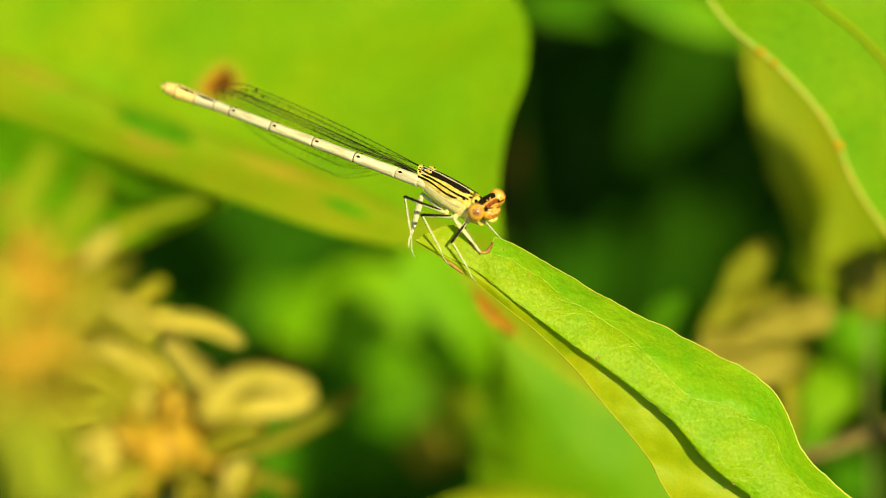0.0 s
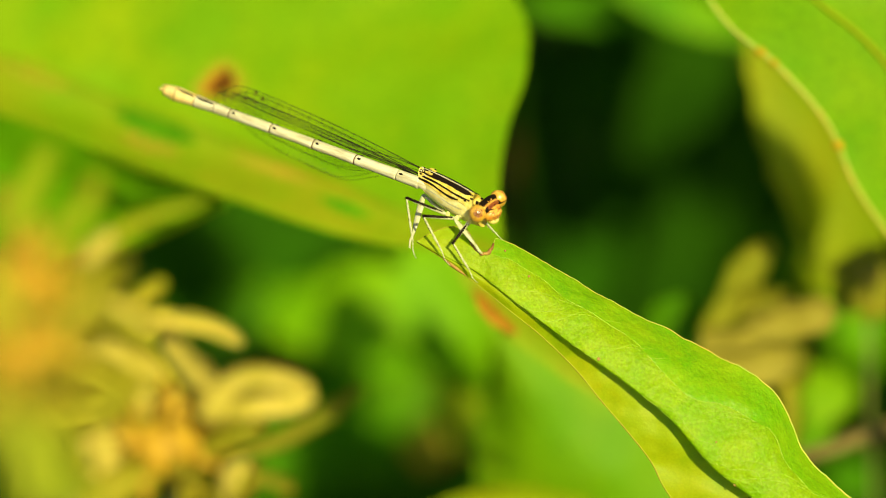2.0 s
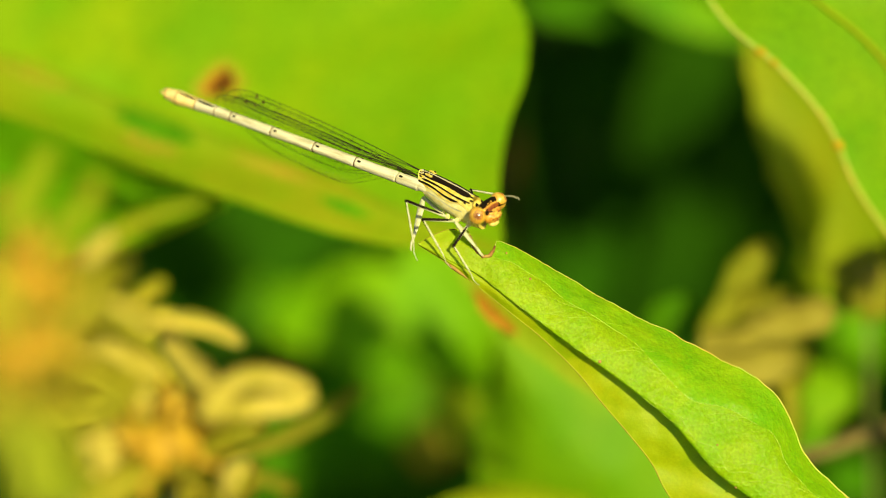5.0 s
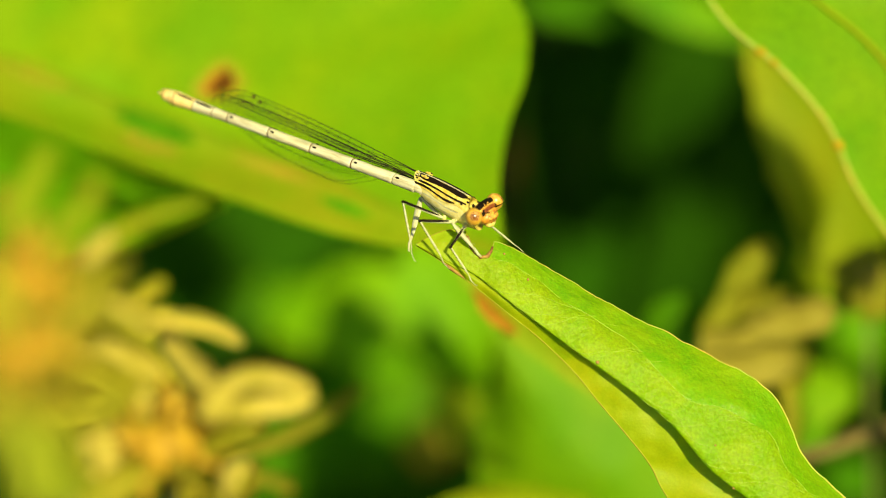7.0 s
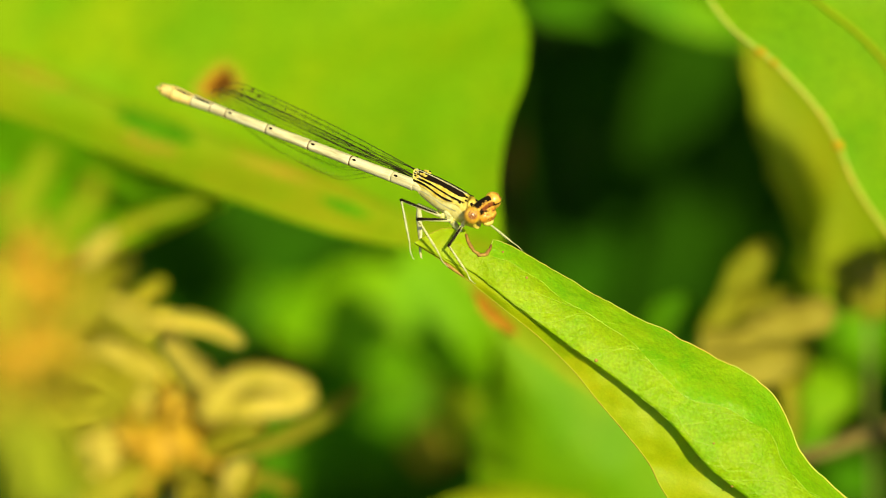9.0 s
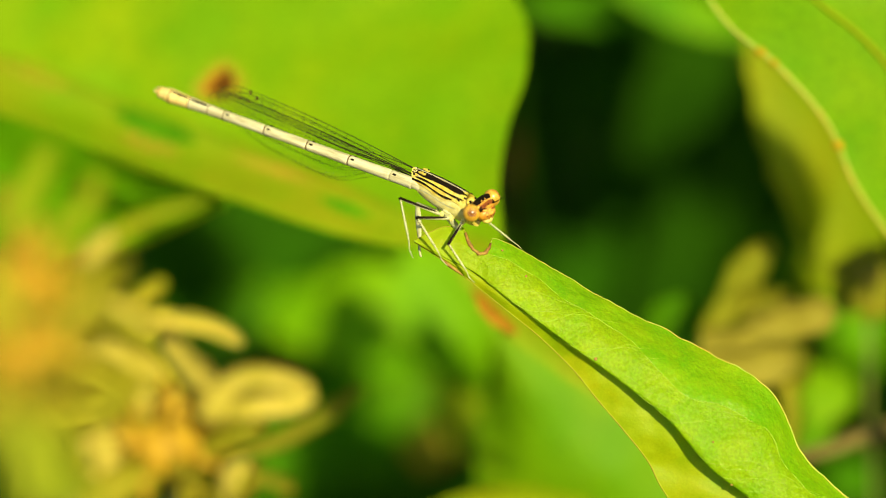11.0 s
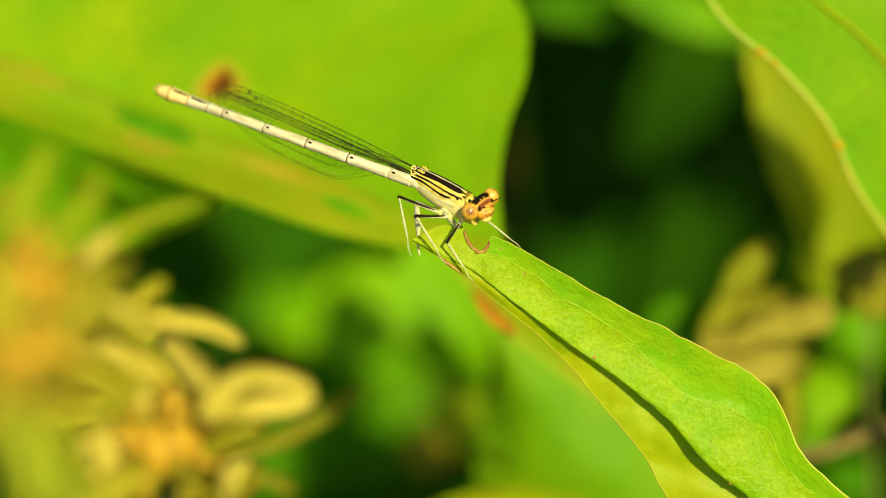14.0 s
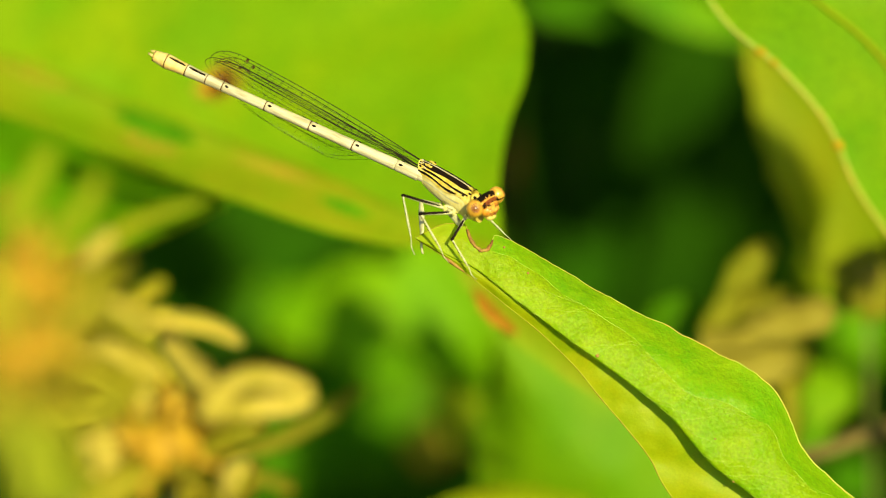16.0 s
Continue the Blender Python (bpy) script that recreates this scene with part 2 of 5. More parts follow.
GRASS = leaf_material("grass", [(0.03, 0.10, 0.004), (0.05, 0.13, 0.005), (0.05, 0.09, 0.008)], (1.2, 1.2, 0.4), 0.3, (20, 80), 0.5)


# ---- building helpers ----
def smooth_mesh(name, verts, faces, material, uvs=None):
    me = bpy.data.meshes.new(name)
    me.from_pydata([tuple(v) for v in verts], [], faces)
    me.materials.append(material)
    me.polygons.foreach_set("use_smooth", [True] * len(me.polygons))
    me.update()
    return me


def part(name, me, parent, label="", m=None):
    """One mesh object under a thing or a part."""
    ob = new(name, me)
    ob.parent = parent
    if m is not None:
        ob.matrix_basis = m
    if label:
        ob["label"] = label
    return ob


def spline(points, n):
    """n points along a smooth curve through the given ones."""
    p = np.array(points, float)
    k = len(p)
    ext = np.vstack([2 * p[0] - p[1], p, 2 * p[-1] - p[-2]])
    out = []
    for s in np.linspace(0, k - 1, n):
        i = min(int(s), k - 2)
        f = s - i
        a, b, c, d = ext[i:i + 4]
        out.append(0.5 * (2 * b + (c - a) * f + (2 * a - 5 * b + 4 * c - d) * f * f + (3 * b - a - 3 * c + d) * f ** 3))
    return np.array(out)


def skin(grid):
    """One living skin over a grid of points, so that light passes it once; its rim gets a margin of its own."""
    n, m = grid.shape[:2]
    return grid.reshape(-1, 3), [((i + 1) * m + j, (i + 1) * m + j + 1, i * m + j + 1, i * m + j) for i in range(n - 1) for j in range(m - 1)]


def sheet(grid, thick):
    """A closed thin sheet over a grid of points: verts, faces."""
    n, m = grid.shape[:2]
    du, dv = np.gradient(grid, axis=0), np.gradient(grid, axis=1)
    nor = np.cross(du, dv)
    nor /= np.linalg.norm(nor, axis=2, keepdims=True) + 1e-12
    top, low = grid + nor * thick / 2, grid - nor * thick / 2
    verts = np.vstack([top.reshape(-1, 3), low.reshape(-1, 3)])
    o = n * m
    faces = []
    for i in range(n - 1):
        for j in range(m - 1):
            a, b, c, d = i * m + j, i * m + j + 1, (i + 1) * m + j + 1, (i + 1) * m + j
            faces += [(d, c, b, a), (o + a, o + b, o + c, o + d)]
    rim = [(i * m) for i in range(n)] + [(n - 1) * m + j for j in range(1, m)] + [i * m + m - 1 for i in range(n - 2, -1, -1)] + [j for j in range(m - 2, 0, -1)]
    for a, b in zip(rim, rim[1:] + rim[:1]):
        faces.append((a, b, o + b, o + a))
    return verts, faces


def tube(points, radii, sides=8, squash=None):
    """A round rod along a line of points, closed at both ends. squash: (direction, factor) flattens it."""
    p = np.array(points, float)
    n = len(p)
    r = np.interp(np.linspace(0, 1, n), np.linspace(0, 1, len(radii)), radii) if len(radii) != n else np.array(radii, float)
    tan = np.gradient(p, axis=0)
    tan /= np.linalg.norm(tan, axis=1, keepdims=True) + 1e-12
    ref = np.array([0.0, 0.0, 1.0]) if abs(tan[0][2]) < 0.9 else np.array([1.0, 0.0, 0.0])
    verts, faces = [], []
    for i in range(n):
        a = ref - tan[i] * ref.dot(tan[i])
        a /= np.linalg.norm(a) + 1e-12
        ref = a
        b = np.cross(tan[i], a)
        for s in range(sides):
            w = 2 * math.pi * s / sides
            verts.append(p[i] + r[i] * (math.cos(w) * a + math.sin(w) * b * (squash or 1.0)))
    for i in range(n - 1):
        for s in range(sides):
            t = (s + 1) % sides
            faces.append((i * sides + s, i * sides + t, (i + 1) * sides + t, (i + 1) * sides + s))
    faces.append(tuple(range(sides - 1, -1, -1)))
    faces.append(tuple((n - 1) * sides + s for s in range(sides)))
    return verts, faces


def joined(pieces):
    verts, faces = [], []
    for v, f in pieces:
        o = len(verts)
        verts += [tuple(x) for x in v]
        faces += [tuple(i + o for i in q) for q in f]
    return verts, faces


def ball(center, radii, rings=14, sides=20, axes=None):
    """An egg-shaped closed body."""
    ax = np.array(axes if axes is not None else np.eye(3), float)
    verts, faces = [], []
    for i in range(rings + 1):
        a = math.pi * i / rings
        for s in range(sides):
            w = 2 * math.pi * s / sides
            q = np.array([math.sin(a) * math.cos(w) * radii[0], math.sin(a) * math.sin(w) * radii[1], math.cos(a) * radii[2]])
            verts.append(np.array(center) + q @ ax)
    for i in range(rings):
        for s in range(sides):
            t = (s + 1) % sides
            faces.append((i * sides + s, (i + 1) * sides + s, (i + 1) * sides + t, i * sides + t))
    return verts, faces


def mesh(name, data, material, scale=MM):
    verts, faces = data
    return smooth_mesh(name, np.array(verts, float) * scale, faces, material)


def basis(x, up):
    """A turn whose x axis points along x and whose z axis leans to up."""
    x = Vector(x).normalized()
    y = Vector(up).cross(x).normalized()
    z = x.cross(y)
    return Matrix((x, y, z)).transposed().to_4x4()


def stand(name, label, category, at_mm=(0, 0, 0), group="", kind=""):
    """An Empty at a place of the slope space."""
    ob = new(name)
    ob.empty_display_size = 0.005
    ob.matrix_world = SLOPE @ Matrix.Translation(Vector(at_mm) * MM)
    return tagged(ob, label, category, group, kind)


def loft(rails, n, m, bulge=0.0, ripple=0.0, freq=0.06, seed=0):
    """A grid through several rails, smooth both ways, with gentle ripples."""
    lines = [spline(r, n) for r in rails]
    grid = np.array([spline([line[i] for line in lines], m) for i in range(n)])
    if ripple:
        for i in range(n):
            for j in range(m):
                q = Vector(grid[i, j]) * freq + Vector((seed * 7.3, 0, 0))
                grid[i, j, 1] += ripple * noise.noise(q) + ripple * 0.4 * noise.noise(q * 2.7)
    return grid


# ---- ground ----
def ground():
    n = 60
    verts, faces = [], []
    xs = np.sign(np.linspace(-1, 1, n)) * np.abs(np.linspace(-1, 1, n)) ** 4 * 1500
    for i in range(n):
        for j in range(n):
            x, y = xs[i], xs[j]
            verts.append((x, y, 0.03 * noise.noise(Vector((x * 1.5, y * 1.5, 0))) if abs(x) < 30 and abs(y) < 30 else 0))
    for i in range(n - 1):
        for j in range(n - 1):
            faces.append((i * n + j, (i + 1) * n + j, (i + 1) * n + j + 1, i * n + j + 1))
    tagged(new("ground", smooth_mesh("ground", verts, faces, EARTH)), "earth under dense low plants, their shade put into its colour", "ground", kind="structure")
    blades = []
    rng = np.random.default_rng(3)
    for _ in range(36000):
        far, turn = 7.0 * rng.uniform(0, 1) ** 1.1, rng.uniform(0, 2 * math.pi)
        x, y = far * math.cos(turn), 0.6 + far * math.sin(turn)
        h, w, a = rng.uniform(0.05, 0.16), rng.uniform(0.002, 0.004), rng.uniform(0, 6.28)
        bx, by = math.cos(a), math.sin(a)
        lean = h * rng.uniform(0.2, 0.7)
        base = np.array((x, y, -0.02))
        mid = base + (bx * lean * 0.3, by * lean * 0.3, h * 0.65)
        tip = base + (bx * lean, by * lean, h)
        side = np.array((-by, bx, 0)) * w
        v = [base - side, base + side, mid + side * 0.8, mid - side * 0.8, tip]
        blades.append((v, [(0, 1, 2, 3), (3, 2, 4)]))
    tagged(new("grass", mesh("grass", joined(blades), GRASS, 1.0)), "dark green grass on the shaded ground", "grass", kind="stuff")


ground()


# ---- the perch leaf ----
def perch_leaf():
    upper = [(-2.94, 0.6, 1.08), (0.06, 0.6, 2.34), (3.37, 0.8, 1.98), (8.00, 1.7, 0.32), (13.05, 3.0, -2.54), (19.69, 3.0, -6.34), (26.03, 3.0, -9.60), (35.02, 2.0, -15.01), (38.63, 2.0, -21.94), (43.45, 2.0, -26.58), (50.61, 4.0, -32.93)]
    crest = [(-2.94, 0.5, 0.96), (0.66, -0.5, -0.84), (3.47, -1.0, -2.16), (7.24, -1.5, -5.08), (12.96, -2.0, -9.44), (18.85, -2.5, -13.66), (23.84, -3.0, -17.64), (28.37, -3.0, -22.71), (32.70, -2.5, -26.19), (37.99, -2.0, -30.88), (49.18, 2.0, -39.11)]
    groove = [(-2.88, 0.7, 0.96), (0.78, -0.2, -0.90), (3.66, -0.5, -2.34), (7.43, -0.7, -4.97), (13.30, -0.6, -8.93), (19.30, -0.5, -13.01), (24.46, -0.4, -16.84), (29.15, -0.1, -21.90), (33.38, 0.3, -25.52), (38.51, 0.6, -30.28), (49.41, 3.0, -38.60)]
    lower = [(-2.88, 0.7, 0.84), (0.36, 0.0, -1.26), (3.36, -0.2, -3.54), (6.96, -0.2, -6.42), (10.3, 0.2, -9.1), (14.0, 0.2, -12.7), (16.6, 0.2, -15.9), (19.5, 0.2, -19.3), (22.0, 1, -22.5), (24.4, 1, -26.7), (33.0, 3, -37.4)]
    mid = [tuple(np.array(a) * 0.5 + np.array(b) * 0.5 + np.array((0.3, -1.8, 0.2)) * min(1, 0.15 * k)) for k, (a, b) in enumerate(zip(upper, crest))]
    n, m = 260, 36
    band = int(round(0.30 * (m - 1)))
    lines = [spline(r, n) for r in (upper, mid, crest, groove)]
    low = spline(lower, n)
    # The bite: the margin is eaten away near the tip.
    s = np.linspace(0, 1, n)
    centre, half = 0.211, 0.034
    inside = np.clip(1 - ((s - centre) / half) ** 2, 0, 1)
    cut = 0.42 * inside ** 0.5 * (1 + 0.035 * np.sin(s * 420) + 0.02 * np.sin(s * 900))
    rows_up = []
    for i in range(n):
        dense = spline([line[i] for line in lines], 60)
        split = 0.25 + 0.02 * math.sin(s[i] * 34) + 0.012 * math.sin(s[i] * 83) + 0.15 * math.exp(-((s[i] - 0.60) / 0.09) ** 2) - 0.06 * math.exp(-((s[i] - 0.76) / 0.05) ** 2)
        split = max(split, cut[i] * 0.8 + 0.04)
        v = np.concatenate([np.linspace(cut[i] * 0.8, split, band + 1), np.linspace(split, 1, m - band)[1:]])
        idx = v * 59
        lo = np.minimum(idx.astype(int), 58)
        f = (idx - lo)[:, None]
        rows_up.append(dense[lo] * (1 - f) + dense[lo + 1] * f)
    up_grid = np.array(rows_up)
    low_grid = np.array([spline([lines[3][i], (lines[3][i] + low[i]) / 2 + (0, -0.3, 0), low[i]], 14) for i in range(n)])
    grid = np.concatenate([up_grid, low_grid[:, 1:]], axis=1)
    for i in range(n):
        for j in range(grid.shape[1]):
            q = Vector(grid[i, j])
            edge = max(0, 1 - j / (m * 0.5)) if j < m else 0
            grid[i, j, 1] += 0.5 * noise.noise(q * 0.22) + 0.2 * noise.noise(q * 0.6)
            grid[i, j, 2] += edge * (0.28 * noise.noise(q * 0.35 + Vector((5, 0, 0))) + 0.1 * noise.noise(q * 1.1))
    root = stand("leaf", "lance-shaped bright green leaf with a bitten margin near its tip", "leaf")
    part("blade", mesh("blade", skin(grid[:, band:m]), LEAF_PERCH), root, "glossy green upper half of the blade")
    part("blade_rim", mesh("blade_rim", skin(grid[:, :band + 1]), LEAF_RIM), root, "deeper green band along the margin")
    part("blade", mesh("blade", skin(grid[:, m - 1:] + (0, 0.02, 0)), LEAF_UNDER), root, "yellower lower half of the blade")
    out = grid[:, 0] + (0, -0.03, 0)
    eaten = inside > 0
    first, last = np.where(eaten)[0][[0, -1]]
    part("margin", mesh("margin", tube(out[last:], [0.04, 0.05, 0.07, 0.11, 0.15], 6), MARGIN), root, "yellow-brown upper margin")
    part("margin", mesh("margin", tube(out[:first + 1], [0.04, 0.06], 6), MARGIN_DULL), root)
    part("margin", mesh("margin", tube(grid[:, -1], [0.03, 0.05, 0.07, 0.08], 6), MARGIN_DULL), root)
    part("bite_scar", mesh("bite_scar", tube(out[first:last + 1] + (0, -0.05, 0), [0.16, 0.24, 0.15, 0.22, 0.17, 0.24, 0.12], 7), SCAR), root, "dry brown rim of a bite")
    part("midrib", mesh("midrib", tube(grid[:, m - 1] + (0, -0.12, 0), [0.1, 0.2, 0.35, 0.5], 8), VEIN), root, "pale raised midrib")
    # side veins, curving from the midrib towards the margin
    rng = np.random.default_rng(5)
    start = 0.2
    while start < 0.9:
        line = []
        reach = rng.uniform(0.14, 0.30)
        for k in range(26):
            w = k / 25
            i = min(int((start + reach * w ** 1.1) * (n - 1)), n - 1)
            j = int(round((0.97 - 0.80 * w ** 0.8) * (m - 1)))
            line.append(grid[i, j] + (0, -0.03, 0.0))
        line = spline(line[::3], 40)
        part("vein", mesh("vein", tube(line, [0.026, 0.022, 0.012], 5), VEIN), root)
        start += rng.uniform(0.03, 0.085)
    # two long veins that run along the margin, with short branches
    for depth_in, first, last in ((0.30, 0.24, 0.86), (0.55, 0.42, 0.9)):
        run = []
        for i in range(int(first * n), int(last * n), 6):
            j = band if depth_in < 0.4 else (depth_in + 0.05 * math.sin(i * 0.11) + 0.03 * math.sin(i * 0.31)) * (m - 1)
            run.append(grid[i, int(round(j))] + (0, -0.02, 0))
        part("vein", mesh("vein", tube(spline(run, 90), [0.012, 0.028, 0.022], 5), VEIN), root)
    # specks and a scorched stretch on the lower margin
    part("scorch", mesh("scorch", tube(grid[int(0.085 * n):int(0.17 * n), -1] + (0, -0.1, 0), [0.05, 0.22, 0.18, 0.05], 6), SCAR), root, "scorched brown stretch of margin")
    for i, j, r in ((118, 22, 0.2), (84, 12, 0.14), (150, 30, 0.12), (70, 6, 0.12), (176, 18, 0.12), (196, 26, 0.14)):
        part("speck", mesh("speck", ball(grid[i, j] + (0, -0.1, 0), (r, 0.06, r), 6, 8), SCAR), root)
    stalk = spline([(49.29, 3.0, -38.78), (57.16, 8.0, -43.30), (71.45, 30.0, -61.40)], 20)
    part("stalk", mesh("stalk", tube(stalk, [0.7, 0.9], 8), STEM), root)
    return root


perch = perch_leaf()


# ---- leaves and stems round the perch ----
def big_leaf(root, rails, material, n=60, m=24, ripple=1.0, seed=0, label="", edge=MARGIN, edge_r=0.3, half=None, rib=None):
    """A broad leaf blade through rails (one margin, midrib, other margin), with midrib and margin."""
    grid = loft(rails, n, m, ripple=ripple, seed=seed)
    mid = m // 2
    blade = part("leaf_blade", mesh("leaf_blade", skin(grid[:, mid:] if half else grid), material), root, label)
    if half:
        part("leaf_half", mesh("leaf_half", skin(grid[:, :mid + 1] + (0, 0.05, 0)), half), blade, "olive yellow half of the leaf")
    part("midrib", mesh("midrib", tube(grid[:, mid] + (0, -0.1, 0), [0.2, 0.35, 0.5], 8), rib or half or material), blade)
    for j in (0, m - 1):
        part("margin", mesh("margin", tube(grid[:, j], [edge_r * 0.6, edge_r, edge_r], 6), edge), blade)
    return blade


def stem_to_ground(root, start, material=STEM, r=(1.6, 2.4), bend=(0, 0, 0)):
    """A stem from a point of the slope space, in mm, curving down to the earth."""
    a = SLOPE @ (Vector(start) * MM)
    foot = a + Vector((bend[0], bend[1], 0)) * MM
    foot.z = -0.03
    mids = [a, a.lerp(foot, 0.25) + Vector((0.01, 0.02, 0.0)), a.lerp(foot, 0.6) + Vector((-0.01, 0.01, 0)), foot]
    inv = root.matrix_world.inverted()
    line = spline([tuple((inv @ q) / MM) for q in mids], 24)
    return part("stem", mesh("stem", tube(line, r, 8), material), root)


def leaf_along(root, points, wide, material, label="", cup=0.25):
    """A pointed blade along a curved midrib, cupped, with a wavy margin and a raised rib."""
    origin = np.array(SLOPE.inverted() @ root.matrix_world.translation) / MM
    n, m = 26, 9
    line = spline(np.array(points, float) - origin, n)
    side = np.cross(np.gradient(line, axis=0), (0, 1, 0.1))
    side /= np.linalg.norm(side, axis=1, keepdims=True)
    w = np.linspace(0, 1, n)
    half = wide * np.sin(math.pi * np.clip(w * 0.94 + 0.03, 0, 1)) ** 0.75
    half *= 1 + 0.06 * np.sin(w * 23 + wide) + 0.04 * np.sin(w * 41)
    grid = np.array([[line[i] + side[i] * half[i] * e + np.array((0, -cup * half[i] * e * e, 0)) for e in np.linspace(-1, 1, m)] for i in range(n)])
    blade = part("leaf_blade", mesh("leaf_blade", skin(grid), material), root, label)
    part("midrib", mesh("midrib", tube(grid[:, m // 2] + (0, -0.1, 0), [0.12 + wide * 0.03, 0.1], 6), material), blade)
    return blade


def shrub():
    root = stand("shrub", "broad-leaved shrub with large yellow-green leaves and brown spots", "shrub")
    broad = [
        [(6.64, 43.2, -0.59), (-9.52, 45.6, 1.06), (-25.63, 50.4, 6.21), (-39.36, 55.2, 11.53), (-53.35, 60.0, 16.06), (-71.36, 67.2, 22.15)],
        [(6.84, 43.2, 0.07), (-5.58, 48.0, 4.72), (-21.16, 55.2, 11.19), (-37.02, 60.0, 16.74), (-53.85, 64.8, 22.74), (-71.69, 69.6, 29.19)],
        [(6.97, 43.2, 0.72), (6.45, 43.2, 7.96), (7.54, 45.6, 14.61), (9.77, 48.0, 21.99), (8.12, 52.8, 30.25), (-5.72, 60.0, 47.02)]]
    big_leaf(root, broad,
        LEAF_BIG, 90, 40, 1.2, 1, "large bright yellow-green leaf with a brown spot", edge=LEAF_BIG, edge_r=0.2, half=LEAF_OLIVE)
    fine = loft(broad, 300, 130, ripple=1.2, seed=1).reshape(-1, 3)
    plane = fine[:, ::2] / (447.55 + fine[:, 1:2])
    for lift, points, wide, tone, words in ((0.15, [(-30.2, 58, 19.2), (-27.0, 58, 20.3), (-23.7, 58, 19.7)], 2.4, STAIN, "yellow-brown ring of a decay spot"), (0.30, [(-28.9, 58, 19.6), (-26.8, 58, 19.9), (-24.7, 58, 19.6)], 1.9, EMBER, "rusty decay spot"),
                                            (0.45, [(-27.8, 58, 19.0), (-26.3, 58, 19.9), (-25.1, 58, 20.0)], 1.5, TWIG_DARK, "dark brown decay spot"), (0.12, [(-39.50, 57.0, 16.57), (-34.63, 55.0, 14.75), (-29.12, 53.0, 12.82)], 1.7, LEAF_HALF, "green streak on the yellowed half"), (0.12, [(-54.92, 62.0, 23.29), (-49.36, 61.0, 21.34), (-43.82, 60.0, 19.26)], 1.0, STAIN, "dull brown streak"),
                                            (0.12, [(-38.26, 54.0, 13.78), (-35.16, 53.0, 12.68), (-31.07, 52.0, 11.32)], 1.0, STAIN, ""), (0.12, [(-25.00, 51.0, 11.03), (-20.28, 50.0, 9.54), (-14.90, 48.5, 7.65)], 0.7, STAIN, ""), (0.12, [(-14.82, 46.0, 6.15), (-11.50, 45.5, 4.96), (-8.19, 45.0, 3.50)], 0.8, LEAF_MID, "")):
        line = spline(points, 26)
        patch = np.zeros((26, 7, 3))
        for k in range(26):
            for e in range(7):
                q = line[k] + np.array((0.3, 0, 0.95)) * wide * (e / 3 - 1) * math.sin(math.pi * (k + 0.5) / 26) * (1 + 0.3 * math.sin(k * 1.7))
                near = fine[np.argmin(((plane - q[::2] / (447.55 + q[1])) ** 2).sum(axis=1))]
                patch[k, e] = (q * (447.55 + near[1]) / (447.55 + q[1]))
                patch[k, e, 1] = near[1] - lift
        part("stain", mesh("stain", skin(patch), tone), root, words)
    big_leaf(root, [
        [(27.66, 31.2, 32.16), (32.48, 31.2, 25.42), (38.25, 31.2, 20.60), (43.82, 32.4, 14.22), (47.15, 33.6, 7.16), (51.60, 35.5, 1.00)],
        [(32.95, 28.8, 35.83), (40.62, 28.8, 28.80), (47.76, 30.0, 23.11), (53.66, 31.2, 15.47), (56.80, 33.6, 8.81), (56.40, 36.0, 1.20)],
        [(40.62, 28.8, 37.10), (49.56, 28.8, 31.99), (57.22, 28.8, 26.89), (62.49, 30.0, 20.55), (64.54, 33.6, 10.10), (61.00, 36.0, 1.50)]],
        LEAF_SIDE, 50, 20, 0.8, 2, "green leaf with a yellow scalloped margin", edge_r=0.32, rib=LEAF_YELLOW)
    for x, z, r in (((35.92, 30.0, 22.34)[0], (35.92, 30.0, 22.34)[2], 0.55), ((37.52, 30.0, 21.06)[0], (37.52, 30.0, 21.06)[2], 0.45), ((44.78, 31.0, 11.74)[0], (44.78, 31.0, 11.74)[2], 0.6)):
        part("speck", mesh("speck", ball((x, 29.8, z), (r * 1.3, 0.5, r), 6, 8), SPOT_RED), root)
    leaf_along(root, [(39.2, 88, 28.8), (42.3, 86, 21.5), (44.6, 85, 14.4), (46.1, 86, 7.9), (46.7, 90, 0.8)], 4.6, LEAF_SOFT, "soft yellow-olive leaf")
    leaf_along(root, [(39.6, 94, 27.7), (47.5, 92, 14.5), (50.3, 92, 5.9), (52.7, 94, -2.8), (54.6, 98, -8.7)], 5.4, LEAF_SOFT)
    leaf_along(root, [(59.0, 120, 8.4), (55.0, 118, 1.6), (50.5, 118, -3.0), (47.0, 122, -4.5)], 4.0, LEAF_SOFT)
    big_leaf(root, [
        [(6.8, 84, 0.1), (14.7, 84, -8.5), (22.5, 84, -16.3), (29.6, 84, -23.4), (36.2, 86, -31.4), (42.1, 88, -40.1)],
        [(6.1, 82, -10.6), (10.0, 82, -17.0), (14.3, 82, -23.0), (18.5, 82, -28.7), (22.5, 84, -33.8), (27.6, 86, -40.7)],
        [(5.9, 90, -15.1), (5.0, 90, -20.1), (4.5, 90, -25.9), (4.5, 90, -30.9), (6.2, 92, -36.1), (9.1, 94, -41.3)]],
        LEAF_SIDE, 60, 24, 1.6, 4, "green leaf with a reddish margin", edge=LEAF_GREEN, edge_r=0.2)
    leaf_along(root, [(0.1, 46, 0.7), (4.0, 45, -3.9), (8.6, 44, -8.8), (14.2, 43, -13.4), (21.4, 43, -19.0)], 1.8, LEAF_OLIVE, "tan curled edge of a leaf behind the perch")
    leaf_along(root, [(3.6, 43, -4.7), (5.6, 42, -7.5), (8.6, 42, -9.8)], 0.9, EMBER, "orange-red stretch of the leaf edge")
